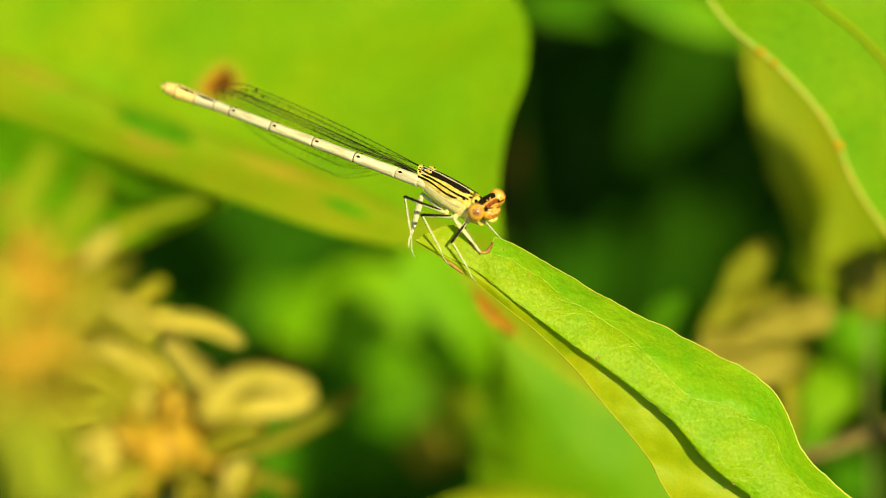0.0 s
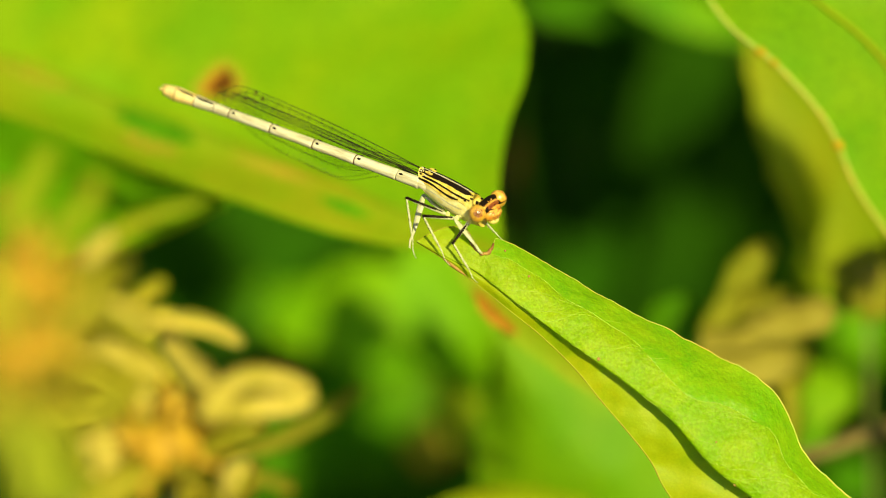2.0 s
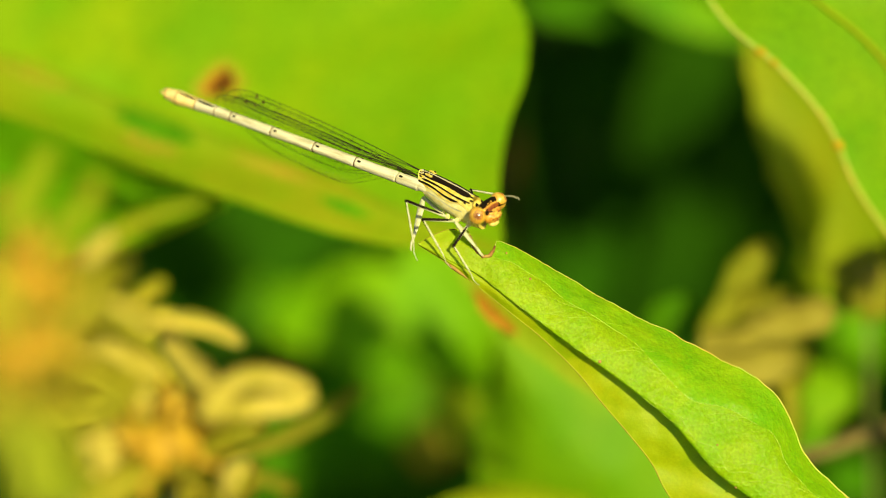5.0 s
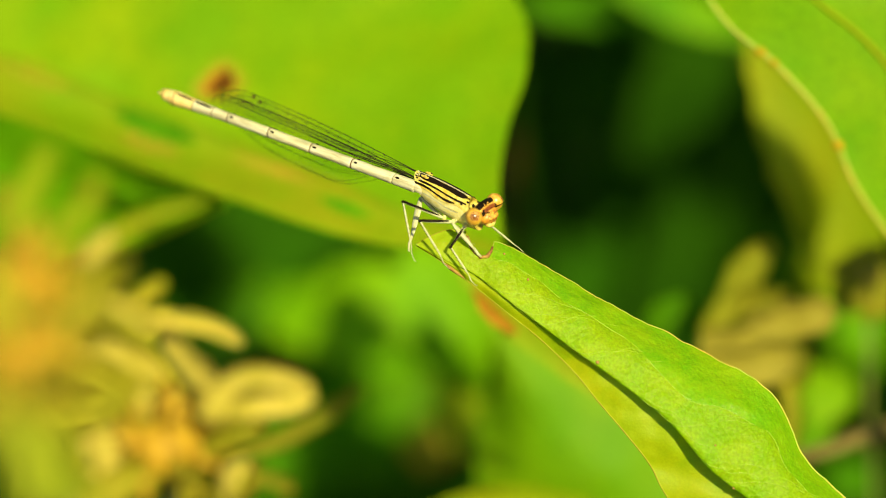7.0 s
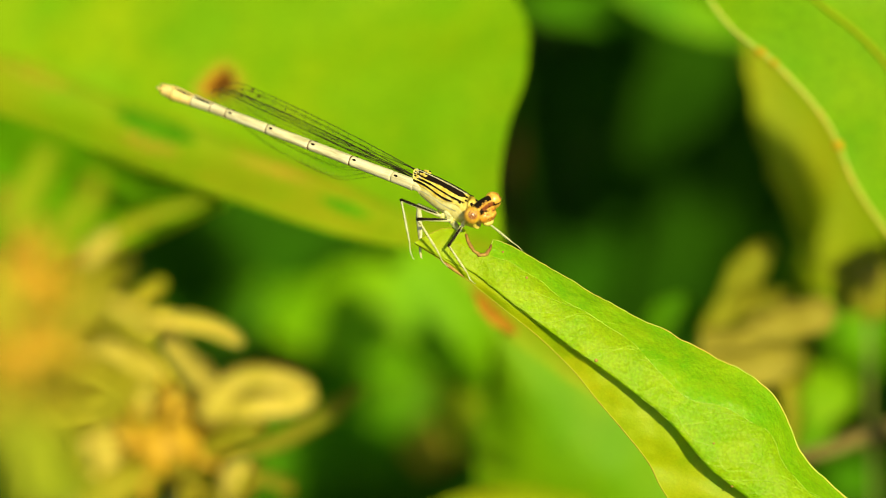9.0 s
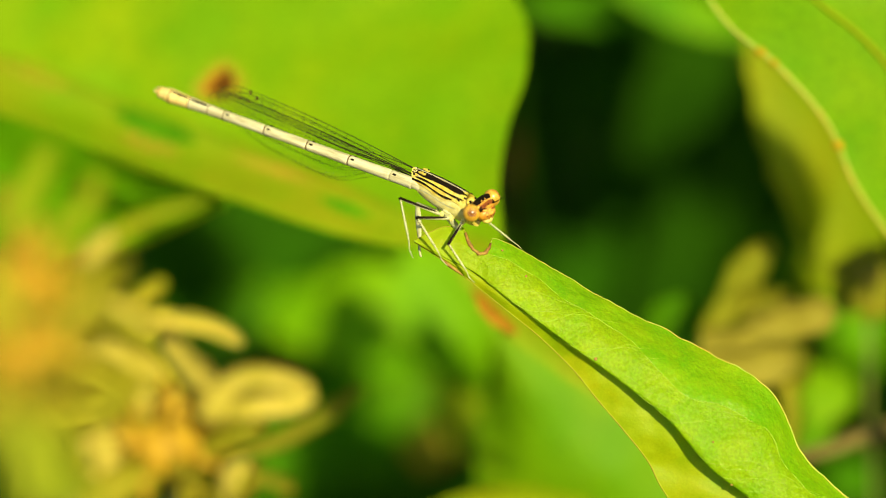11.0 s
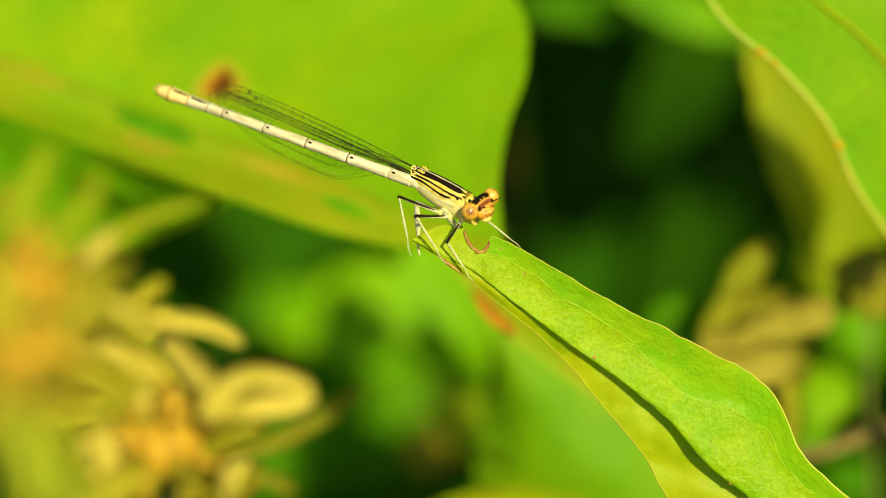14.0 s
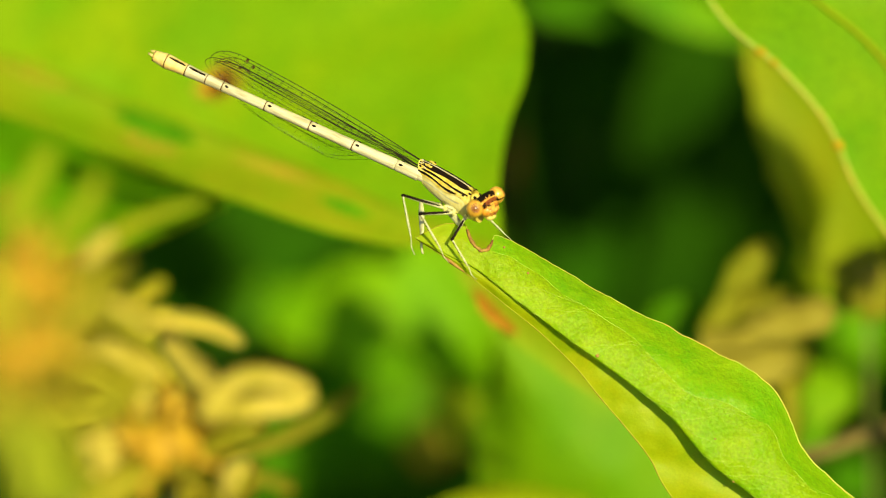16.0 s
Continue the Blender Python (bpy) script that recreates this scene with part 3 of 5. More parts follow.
    leaf_along(root, [(-1.2, 168, -3.2), (-6.9, 166, -6.9), (-11.8, 165, -9.1), (-17.6, 165, -10.2), (-25.5, 168, -11.5)], 7.0, LEAF_FRESH, "bright green leaf in the sun")
    leaf_along(root, [(-3.7, 122, 3.1), (-1.1, 120, -1.1), (1.2, 120, -6.0), (3.1, 120, -12.1), (4.7, 124, -19.8)], 7.0, LEAF_FRESH)
    leaf_along(root, [(-25.1, 190, -7.6), (-19.1, 188, -9.7), (-12.3, 188, -13.5), (-4.6, 192, -18.8)], 5.6, LEAF_FRESH)
    leaf_along(root, [(0.5, 140, -15.7), (2.8, 138, -20.3), (5.9, 136, -25.0), (9.1, 136, -30.4)], 5.2, LEAF_OLIVE, "yellowing leaf low in the shrub")
    big_leaf(root, [
        [(-1.79, -55.0, -24.42), (1.89, -55.0, -23.00), (6.63, -55.0, -22.37), (11.37, -55.0, -23.10), (15.05, -55.0, -24.42)],
        [(-1.78, -58.0, -25.80), (1.88, -58.0, -25.54), (6.58, -58.0, -25.28), (11.28, -58.0, -25.54), (14.94, -58.0, -25.80)],
        [(-1.77, -60.0, -29.04), (1.87, -60.0, -29.56), (6.55, -60.0, -30.08), (11.22, -60.0, -29.56), (14.86, -60.0, -29.04)]],
        LEAF_YELLOW, 40, 16, 0.6, 5, "yellow-green leaf", edge=LEAF_YELLOW, edge_r=0.1)
    big_leaf(root, [
        [(-64.99, 66.0, 0.07), (-55.35, 66.0, -0.62), (-46.40, 66.0, -0.96), (-40.13, 65.0, -0.27), (-33.75, 62.0, 1.78), (-25.82, 54.0, 5.31)],
        [(-64.49, 62.0, 9.63), (-54.92, 62.0, 8.95), (-45.18, 60.0, 7.21), (-37.47, 57.0, 6.16), (-30.53, 54.0, 5.98), (-25.61, 50.0, 5.67)],
        [(-64.23, 60.0, 19.12), (-54.38, 57.0, 16.64), (-44.65, 54.0, 13.18), (-37.03, 51.0, 9.96), (-30.22, 49.0, 7.52), (-25.49, 47.5, 6.04)]],
        LEAF_GREEN, 40, 16, 1.6, 6, "green leaf behind the flowers", edge=LEAF_OLIVE, edge_r=0.2)
    stem_to_ground(root, (-71.69, 69.6, 29.19))
    stem_to_ground(root, (56.40, 36.0, 1.20))
    stem_to_ground(root, (70.34, 90.0, 0.07))
    stem_to_ground(root, (29.71, 158.0, -45.38))
    stem_to_ground(root, (6.55, -60.0, -29.56))
    return root


shrub()


def flower_head(name, centre, size, seed, label, petals=26, lean=(0, -0.6, 0.4), petal=None, centre_mat=None):
    """A loose head: an orange boss of anthers with pale, curling strap petals round it."""
    root = stand(name, label, "flower", centre, "flower heads of the shrub")
    rng = np.random.default_rng(seed)
    axis = Vector(lean).normalized()
    part("boss", mesh("boss", ball((0, 0, 0), (size * 0.36, size * 0.36, size * 0.3), 10, 14), centre_mat or ANTHER), root, "orange centre of anthers")
    for k in range(56):
        d = Vector(rng.normal(size=3)).normalized()
        d = (d + axis * 0.7).normalized()
        a = d * size * 0.2
        b = d * size * rng.uniform(0.38, 0.66)
        part("stamen", mesh("stamen", joined([tube([a, b], [0.14, 0.1], 5), ball(b, (0.45, 0.45, 0.6), 5, 7)]), centre_mat or ANTHER), root)
    for k in range(petals):
        d = Vector(rng.normal(size=3))
        d = (d - axis * d.dot(axis) * 0.6).normalized()
        length = size * rng.uniform(0.8, 1.45)
        droop = axis * rng.uniform(-0.4, 0.5) + Vector((0, 0, rng.uniform(-0.5, 0.2)))
        side = d.cross(axis).normalized()
        wide = size * rng.uniform(0.07, 0.12)
        rails = []
        for e in (-1, 0, 1):
            line = []
            for w in (0, 0.3, 0.6, 0.85, 1):
                c = d * length * w + droop * length * 0.55 * w * w + axis * (0.12 * size * (1 - abs(e)))
                line.append(tuple(c + side * e * wide * (0.5 + 0.9 * math.sin(min(w, 0.96) * 2.6))))
            rails.append(line)
        part("petal", mesh("petal", sheet(loft(rails, 12, 5), 0.25), petal or PETAL), root)
    stem_to_ground(root, centre, STEM, (size * 0.08, size * 0.11), (rng.uniform(-20, 20), 10, 0))
    return root


def strap(root, points, wide, material=PETAL, name="petal"):
    """A strap-shaped petal or narrow blade along a curve, hollowed along its length."""
    base = np.array(root.matrix_world.translation)
    origin = np.array(SLOPE.inverted() @ root.matrix_world.translation) / MM
    line = spline(np.array(points, float) - origin, 16)
    tan = np.gradient(line, axis=0)
    side = np.cross(tan, (0, 1, 0.15))
    side /= np.linalg.norm(side, axis=1, keepdims=True)
    w = np.linspace(0, 1, 16)
    prof = wide * (0.72 + 0.28 * np.sin(np.minimum(w * 1.05, 1) * 2.6)) * np.sqrt(np.clip(1.02 - w ** 8, 0.05, 1)) * (1 + 0.08 * np.sin(w * 14 + wide * 9))
    grid = np.array([[line[i] + side[i] * prof[i] * e + np.array((0, 0.35 * prof[i] * (1 - e * e), 0)) for e in np.linspace(-1, 1, 7)] for i in range(16)])
    return part(name, mesh(name, sheet(grid, 0.3), material), root)


CREAM = "cream-yellow flower head with orange anthers and curling petals"
left_flower = flower_head("flower_head", (-36.3, -74, -4.0), 8, 11, CREAM, 22, petal=PETAL_GOLD)
for points, wide in (([(-33.5, -40, -6.5), (-30.4, -38, -7.1), (-25.2, -36, -7.2), (-21.6, -36, -8.0), (-19.7, -36, -9.3)], 0.8), ([(-33.1, -46, -4.8), (-30.5, -44, -6.2), (-27.7, -42, -8.1)], 1.35), ([(-37.0, -50, -10.6), (-32.4, -48, -9.2), (-29.3, -46, -10.7), (-26.5, -44, -12.1)], 1.2), ([(-32.0, -56, -4.7), (-29.4, -55, -5.8), (-26.9, -54, -7.3)], 1.0), ([(-36.1, -76, -16.4), (-34.7, -75, -18.7), (-33.7, -74, -22.0)], 1.0), ([(-32.8, -62, -1.5), (-31.7, -61, 0.1), (-30.3, -60, 1.5)], 0.9)):
    strap(left_flower, points, wide)
for points, wide in (([(-34.8, -62, -3.0), (-31.9, -60, -0.5), (-28.4, -58, 2.4), (-21.7, -56, 4.7)], 0.75), ([(-38.2, -72, -1.5), (-38.0, -72, 2.1), (-36.7, -72, 5.6), (-34.7, -72, 9.6)], 1.4), ([(-35.6, -76, -1.4), (-33.6, -76, 1.0), (-31.6, -76, 3.5), (-30.1, -76, 7.0)], 1.0)):
    strap(left_flower, points, wide, LEAF_OLIVE, "bract")
for points, wide in (([(-37.9, -68, -6.1), (-34.5, -66, -7.6), (-30.5, -64, -8.2)], 1.2), ([(-40.7, -60, -8.3), (-37.1, -60, -6.2), (-32.9, -60, -5.7)], 2.0), ([(-36.4, -62, -4.1), (-32.8, -62, -3.0), (-30.2, -62, -3.8)], 1.2), ([(-39.1, -66, -13.2), (-34.7, -64, -11.0), (-30.2, -62, -11.6), (-27.7, -60, -12.9)], 1.0), ([(-39.5, -72, -12.5), (-36.6, -70, -14.1), (-32.3, -68, -14.6), (-28.1, -66, -13.2)], 1.0)):
    strap(left_flower, points, wide, PETAL_GOLD)
strap(left_flower, [(-29.3, -50, -5.3), (-27.8, -50, -4.1), (-26.2, -50, -3.0)], 0.8, PETAL_GOLD)
low_flower = flower_head("flower_head", (-26.4, -48, -19.0), 10, 12, CREAM, 5, petal=PETAL_GOLD)
for points, wide in (([(-23.0, -52, -15.6), (-21.1, -53, -13.7), (-18.2, -53, -12.0), (-15.1, -52, -12.3), (-12.2, -50, -13.2)], 1.08), ([(-21.1, -53, -15.6), (-17.6, -54, -14.8), (-14.5, -53, -14.6), (-12.0, -51, -14.0)], 1.0), ([(-21.8, -54, -16.0), (-21.0, -55, -14.4), (-20.2, -55, -13.1)], 1.5), ([(-26.6, -46, -8.0), (-24.0, -49, -10.9), (-20.9, -52, -13.7)], 1.2),
                     ([(-34.0, -51, -18.8), (-31.8, -52, -18.1), (-29.9, -51, -18.8)], 1.4), ([(-25.0, -48, -13.3), (-25.9, -49, -15.4), (-26.3, -49, -17.6)], 1), ([(-28.5, -46, -12.9), (-28.0, -48, -14.9), (-27.2, -49, -17.0)], 1), ([(-29.5, -50, -6.3), (-25.7, -52, -6.7), (-22.0, -52, -7.3), (-19.0, -50, -8.9)], 0.75), ([(-20.1, -52, -23.4), (-19.9, -53, -21.2), (-18.2, -52, -19.9)], 0.8), ([(-33.3, -50, -21.2), (-31.6, -51, -20.1), (-30.0, -50, -19.1)], 0.7)):
    strap(low_flower, points, wide)
for points, wide in (([(-21.8, -50, -23.9), (-19.6, -51, -22.3), (-18.3, -50, -19.9)], 1.5), ([(-31.7, -50, -23.9), (-28.9, -51, -21.7), (-26.3, -50, -19.9)], 1.5), ([(-22.7, -49, -19.2), (-19.4, -50, -17.5), (-16.8, -49, -16.8)], 1.1), ([(-30.7, -49, -16.0), (-28.5, -50, -17.0), (-26.4, -49, -18.6)], 1.2), ([(-23.7, -49, -24.0), (-24.2, -50, -21.8), (-25.3, -49, -19.7)], 1.6),
                     ([(-21.0, -44, -14.0), (-18.1, -44, -13.9), (-14.6, -43, -13.5)], 0.7), ([(-29.3, -46, -23.6), (-27.6, -47, -21.7), (-26.1, -46, -19.3)], 1.6), ([(-22.8, -47, -16.1), (-24.3, -48, -17.6), (-25.9, -48, -19.2)], 1.2)):
    strap(low_flower, points, wide, PETAL_GOLD)
for points, wide in (([(-27.4, 64, -25.0), (-20.9, 66, -23.7), (-14.8, 69, -20.6), (-9.7, 72, -17.0)], 1.1), ([(-45.3, 58, -28.7), (-40.9, 57, -26.7), (-36.5, 57, -25.1)], 1.2), ([(-23.5, 62, -27.9), (-20.8, 63, -28.0), (-18.1, 65, -29.5)], 1.0)):
    strap(low_flower, points, wide, PETAL_DULL, "bract")
mid_flower = flower_head("flower_head", (-45.0, 74, -15.3), 12, 13, CREAM, 30, petal=PETAL_GOLD)
for points, wide in (([(-49.5, 62, -20.4), (-44.5, 60, -19.8), (-39.7, 60, -18.6)], 1.7), ([(-41.9, 62, -13.6), (-37.7, 60, -14.2), (-34.0, 60, -17.6)], 1.5), ([(-46.9, 64, -12.3), (-42.6, 62, -14.3), (-37.8, 62, -19.1)], 1.6)):
    strap(mid_flower, points, wide, PETAL_GOLD)
side_flower = flower_head("flower_head", (-35.8, -84, -9.9), 7, 16, CREAM, 18, petal=PETAL_GOLD)
for points, wide in (([(-31.8, -96, -21.6), (-33.0, -95, -17.4), (-33.4, -94, -14.4)], 1.6), ([(-34.9, -98, -21.5), (-35.4, -97, -16.9), (-36.7, -96, -14.1)], 1.9), ([(-30.2, -92, -21.9), (-31.4, -92, -18.8), (-32.6, -92, -15.7)], 1.0), ([(-32.7, -104, -21.1), (-33.4, -103, -18.0), (-34.5, -102, -15.2)], 1.5)):
    strap(side_flower, points, wide, BRACT, "bract")
FADED = "faded yellow-brown flower head deep in the shrub"
faded = flower_head("flower_head", (37.7, 67, -13.7), 5, 14, FADED, 8, petal=PETAL_DULL, centre_mat=ANTHER_DULL)
for points, wide, tone in (([(32.5, 67, -11.0), (35.2, 66, -6.1), (37.5, 65, -2.0), (40.3, 65, 0.8)], 2.1, PETAL_DULL), ([(31.3, 65, -11.6), (34.7, 64, -11.9), (38.7, 63, -10.9), (42.2, 63, -8.8)], 2.6, ANTHER_DULL),
                           ([(31.2, 63, -14.3), (35.9, 62, -14.6), (40.0, 62, -13.9), (42.8, 62, -12.6)], 2.6, ANTHER_DULL), ([(37.4, 63, -9.5), (41.4, 62, -8.8), (44.7, 61, -8.1), (47.5, 61, -7.4)], 2.4, ANTHER_DULL),
                           ([(34.2, 67, -8.2), (38.3, 66, -6.8), (42.4, 66, -7.5)], 2.4, PETAL_DULL), ([(40.3, 65, -17.1), (42.2, 64, -15.0), (43.3, 64, -11.6)], 2.2, PETAL_DULL), ([(42.2, 63, -23.9), (42.2, 62, -19.7), (41.7, 62, -15.6)], 1.1, PETAL_DULL)):
    strap(faded, points, wide, tone)
aside = flower_head("flower_head", (52.0, 69, -4.1), 4, 15, FADED, 6, petal=PETAL_DULL, centre_mat=ANTHER_DULL)
for points, wide in (([(48.9, 69, -1.3), (50.1, 67, -4.1), (50.4, 67, -7.5)], 2.4), ([(51.7, 69, 0.1), (52.8, 67, -4.1), (53.5, 67, -8.2)], 2.8)):
    strap(aside, points, wide, PETAL_DULL)


# ---- undergrowth behind ----
def simple_leaf(length, width, material, fold=0.25, droop=0.3):
    rails = []
    for e in (-1, -0.5, 0, 0.5, 1):
        rails.append([(length * w, e * width * math.sin(math.pi * min(max(w, 0.03), 0.985)) ** 0.8, abs(e) * width * fold * math.sin(math.pi * w) - droop * length * w * w) for w in np.linspace(0, 1, 8)])
    return mesh("leaf_blade", sheet(loft(rails, 16, 9), 0.3), material)


def undergrowth(spots, label, seed, material):
    root = stand("undergrowth_plant", label, "plant", spots[0][0], "low plants in the undergrowth")
    base = Vector(spots[0][0])
    rng = np.random.default_rng(seed)
    shapes = [simple_leaf(1.0, w, material) for w in (0.22, 0.3, 0.38)]
    for at, length, angle, tilt in spots:
        lm = Matrix.Translation((Vector(at) - base) * MM) @ pose(0, 0, 0, 0, 0, 0) @ Matrix.Rotation(radians(-angle), 4, "Y") @ pose(0, 0, 0, tilt, 0, 0)
        part("leaf_blade", shapes[rng.integers(3)], root, "", lm @ Matrix.Diagonal((length, length, length, 1)))
    stem_to_ground(root, spots[0][0], LEAF_DEEP_SHADE_TINT, (0.45, 0.7))
    return root


def low_plant(label, leaves):
    """A low plant of curved blades on one stem."""
    root = stand("undergrowth_plant", label, "plant", leaves[0][0][0], "low plants in the undergrowth")
    for points, wide, material in leaves:
        leaf_along(root, points, wide, material)
    stem_to_ground(root, leaves[0][0][0], LEAF_DEEP_SHADE_TINT, (0.45, 0.7))
    return root


SHADE, BRIGHT = "dark green plant with deep shade put into its colour", "bright green low plant between the stems"
# Leaves in and round the hollow, darkened in colour to look shaded.
low_plant("mid-green plant hanging into the hollow, shade put into its colour", [
    ([(43.1, 200, 41.8), (40.3, 198, 33.0), (36.9, 198, 25.2), (33.1, 200, 19.2), (29.8, 204, 13.2)], 6.0, LEAF_SHADE_TINT),
    ([(32.1, 206, 36.9), (36.4, 205, 30.7), (40.0, 206, 26.4), (45.5, 210, 23.9)], 4.5, LEAF_SHADE_TINT)])
low_plant("mid-green plant with shade put into its leaf colours", [
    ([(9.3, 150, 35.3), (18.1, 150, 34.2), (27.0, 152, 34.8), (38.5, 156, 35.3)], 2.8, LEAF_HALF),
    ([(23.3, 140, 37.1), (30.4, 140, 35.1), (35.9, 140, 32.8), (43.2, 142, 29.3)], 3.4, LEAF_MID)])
low_plant("dark green plant with deep shade put into its colour", [
    ([(30.0, 240, -19.3), (35.9, 238, -8.2), (40.1, 238, 1.0), (42.0, 240, 9.3), (42.4, 246, 16.4)], 6.5, LEAF_SHADE_TINT),
    ([(37.0, 250, -18.6), (30.4, 248, -9.7), (22.9, 248, -4.6), (13.7, 252, -0.8)], 7.0, LEAF_DEEP_SHADE_TINT),
    ([(45.8, 255, -18.7), (37.1, 252, -10.2), (32.4, 252, -2.7), (28.4, 256, 4.8)], 5.0, LEAF_DEEP_SHADE_TINT)])
low_plant(BRIGHT, [([(25.3, 82, -9.2), (29.4, 80, -8.8), (34.1, 82, -9.5)], 3.0, LEAF_MID), ([(26.9, 86, -12.1), (30.4, 84, -9.2), (31.5, 86, -7.1)], 2.4, LEAF_MID)])
# Shade behind the flowers is put into some of these leaf colours.
low_plant("mid-green plant with shade put into its leaf colours", [
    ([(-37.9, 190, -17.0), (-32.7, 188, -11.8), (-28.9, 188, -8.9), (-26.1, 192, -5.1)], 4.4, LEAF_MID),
    ([(-47.2, 200, 5.3), (-42.0, 200, 1.0), (-35.9, 200, -4.3), (-31.8, 204, -10.4)], 7.5, LEAF_SHADE_TINT),
    ([(-31.6, 200, -24.2), (-24.7, 200, -18.1), (-19.4, 200, -13.8), (-12.6, 204, -10.4)], 6.5, LEAF_SHADE_TINT),
    ([(-19.9, 215, -2.6), (-26.9, 212, -5.2), (-34.0, 212, -7.0), (-41.3, 216, -10.6)], 6.0, LEAF_DEEP_SHADE_TINT), ([(-15.7, 190, -29.8), (-8.0, 188, -24.6), (-1.2, 188, -22.1), (6.5, 190, -21.3)], 5.0, LEAF_MID)])
undergrowth([((36.67, 280.0, -11.61), 45, 70, 70), ((50.71, 300.0, -7.92), 50, 110, 70)], SHADE, 29, LEAF_DEEP_SHADE_TINT)
undergrowth([((-19.15, 190.0, -34.10), 26, 40, 70), ((-12.40, 195.0, -37.82), 24, 70, 70), ((-7.29, 200.0, -36.37), 22, 95, 70), ((-26.84, 190.0, -39.23), 24, 60, 70)], "mid-green plant with shade put into its leaf colours", 30, LEAF_HALF)
undergrowth([((-30.79, 240.0, -29.40), 50, 30, 70), ((-21.25, 260.0, -35.95), 50, -30, 80), ((-13.27, 240.0, -42.31), 40, 60, 70), ((-41.85, 240.0, 1.94), 40, 10, 70), ((-25.04, 260.0, 3.89), 40, -20, 80), ((-25.04, 260.0, -18.88), 50, 10, 70)], SHADE, 24, LEAF_SHADE_TINT)
low_plant(BRIGHT, [
    ([(44.3, 102, -19.4), (48.2, 100, -19.2), (53.9, 102, -18.7)], 4.0, LEAF_BIG), ([(47.0, 104, -22.8), (49.4, 102, -19.1), (50.7, 104, -15.5)], 3.8, LEAF_BIG),
    ([(45.0, 102, -26.4), (47.6, 102, -25.0), (50.4, 104, -22.8)], 2.4, LEAF_GREEN), ([(61.2, 190, -17.0), (63.1, 188, -11.8), (63.8, 190, -6.8)], 4.6, LEAF_GREEN),
    ([(60.0, 195, -6.8), (63.1, 192, -13.6), (64.7, 195, -18.9)], 4.4, LEAF_GREEN), ([(55.1, 170, -36.3), (59.1, 168, -33.8), (64.2, 170, -35.5)], 4.0, LEAF_HALF)])
low_plant("withered round leaf low in the shade", [([(-5.7, 170, -29.7), (-2.0, 168, -28.4), (2.0, 170, -28.9)], 3.6, STAIN), ([(-3.2, 168, -32.1), (-1.6, 167, -28.8), (-0.3, 169, -25.1)], 2.8, STAIN)])


def twig(points, r, label, bark):
    root = stand("twig", label, "twig", points[0], "twigs in the shrub")
    part("stem", mesh("stem", tube(spline(np.array(points, float) - np.array(points[0]), 20), r, 8), bark), root)
    stem_to_ground(root, points[0], bark, (r[0], r[0] * 1.5))


twig([(42.4, 66, -25.7), (47.2, 66, -24.4), (51.5, 67, -22.8), (56.6, 70, -21.4)], (0.9, 1.2), "thin brown twig leaning through the shrub", BARK)
twig([(10.25, 150.0, -3.12), (9.69, 150.0, 3.28), (9.93, 150.0, 8.89), (10.53, 152.0, 16.16)], (1.2, 0.8), "upright reddish-brown twig in shade", TWIG_DARK)


def scatter(name, label, count, seed, lo, hi, sizes, material, category, clear=False):
    """Many small leaves in a box of the slope space, joined."""
    rng = np.random.default_rng(seed)
    pieces = []
    for _ in range(count):
        c = np.array([rng.uniform(a, b) for a, b in zip(lo, hi)])
        size = rng.uniform(*sizes)
        off = [(2 * v - a - b) / (b - a) for v, a, b in zip(c, lo, hi)]
        if sum(abs(v) ** 2.6 for v in off) > 0.95 + 0.35 * noise.noise(Vector(c) * 0.012):
            continue
        if clear and c[2] < 36 + 0.07 * c[1] + size / 2 and c[0] < 52 + 0.115 * c[1] + size / 2:
            continue
        x = Vector(rng.normal(size=3)).normalized()
        up = (Vector((0, -0.5, 1)) + Vector(rng.normal(size=3)) * 0.5).normalized()
        y = np.array(up.cross(x).normalized())
        z = np.array(x.cross(Vector(y)))
        x = np.array(x)
        v = [c - x * size / 2, c - x * size * 0.15 + y * size * 0.26 + z * size * 0.05, c + x * size * 0.25 + y * size * 0.2 + z * size * 0.03, c + x * size / 2 - z * size * 0.1,
             c + x * size * 0.25 - y * size * 0.2 + z * size * 0.03, c - x * size * 0.15 - y * size * 0.26 + z * size * 0.05, c, c + x * size * 0.25]
        pieces.append((v, [(0, 6, 1), (0, 5, 6), (6, 7, 2, 1), (6, 5, 4, 7), (7, 3, 2), (7, 4, 3)]))
    ob = tagged(new(name, mesh(name, joined(pieces), material)), label, category, kind="stuff")
    ob.matrix_world = SLOPE
    return ob


# Out-of-sight leaves overhead, added only to cast shade into the hollow.
scatter("shrub_crown", "unseen leaves added overhead to shade the hollow behind", 3600, 31, (-330, 80, 20), (290, 360, 330), (22, 40), LEAF_MID, "foliage", True)
# A second unseen clump, added to the right to keep the hollow dark.
scatter("shrub_side", "unseen leaves added at the right to shade the hollow", 2600, 33, (70, 20, 14), (330, 260, 150), (22, 40), LEAF_MID, "foliage", True)
# The thicket's darkness is shade put into its leaf colour.
scatter("thicket", "dense thicket of small leaves behind the shrub, darkened in colour for shade", 8000, 32, (-560, 410, -560), (560, 1000, 420), (24, 50), LEAF_DEEP_SHADE_TINT, "foliage")


# ---- the damselfly ----
BODY0 = Matrix.Translation(Vector((0.96, 0.0, 5.76))) @ Matrix(((0.805, 0.574, 0.158), (-0.395, 0.717, -0.580), (-0.443, 0.404, 0.804))).to_4x4()
INTO = BODY0.inverted()
UP0 = (BODY0.to_3x3() @ Vector((0, 0, 1)))


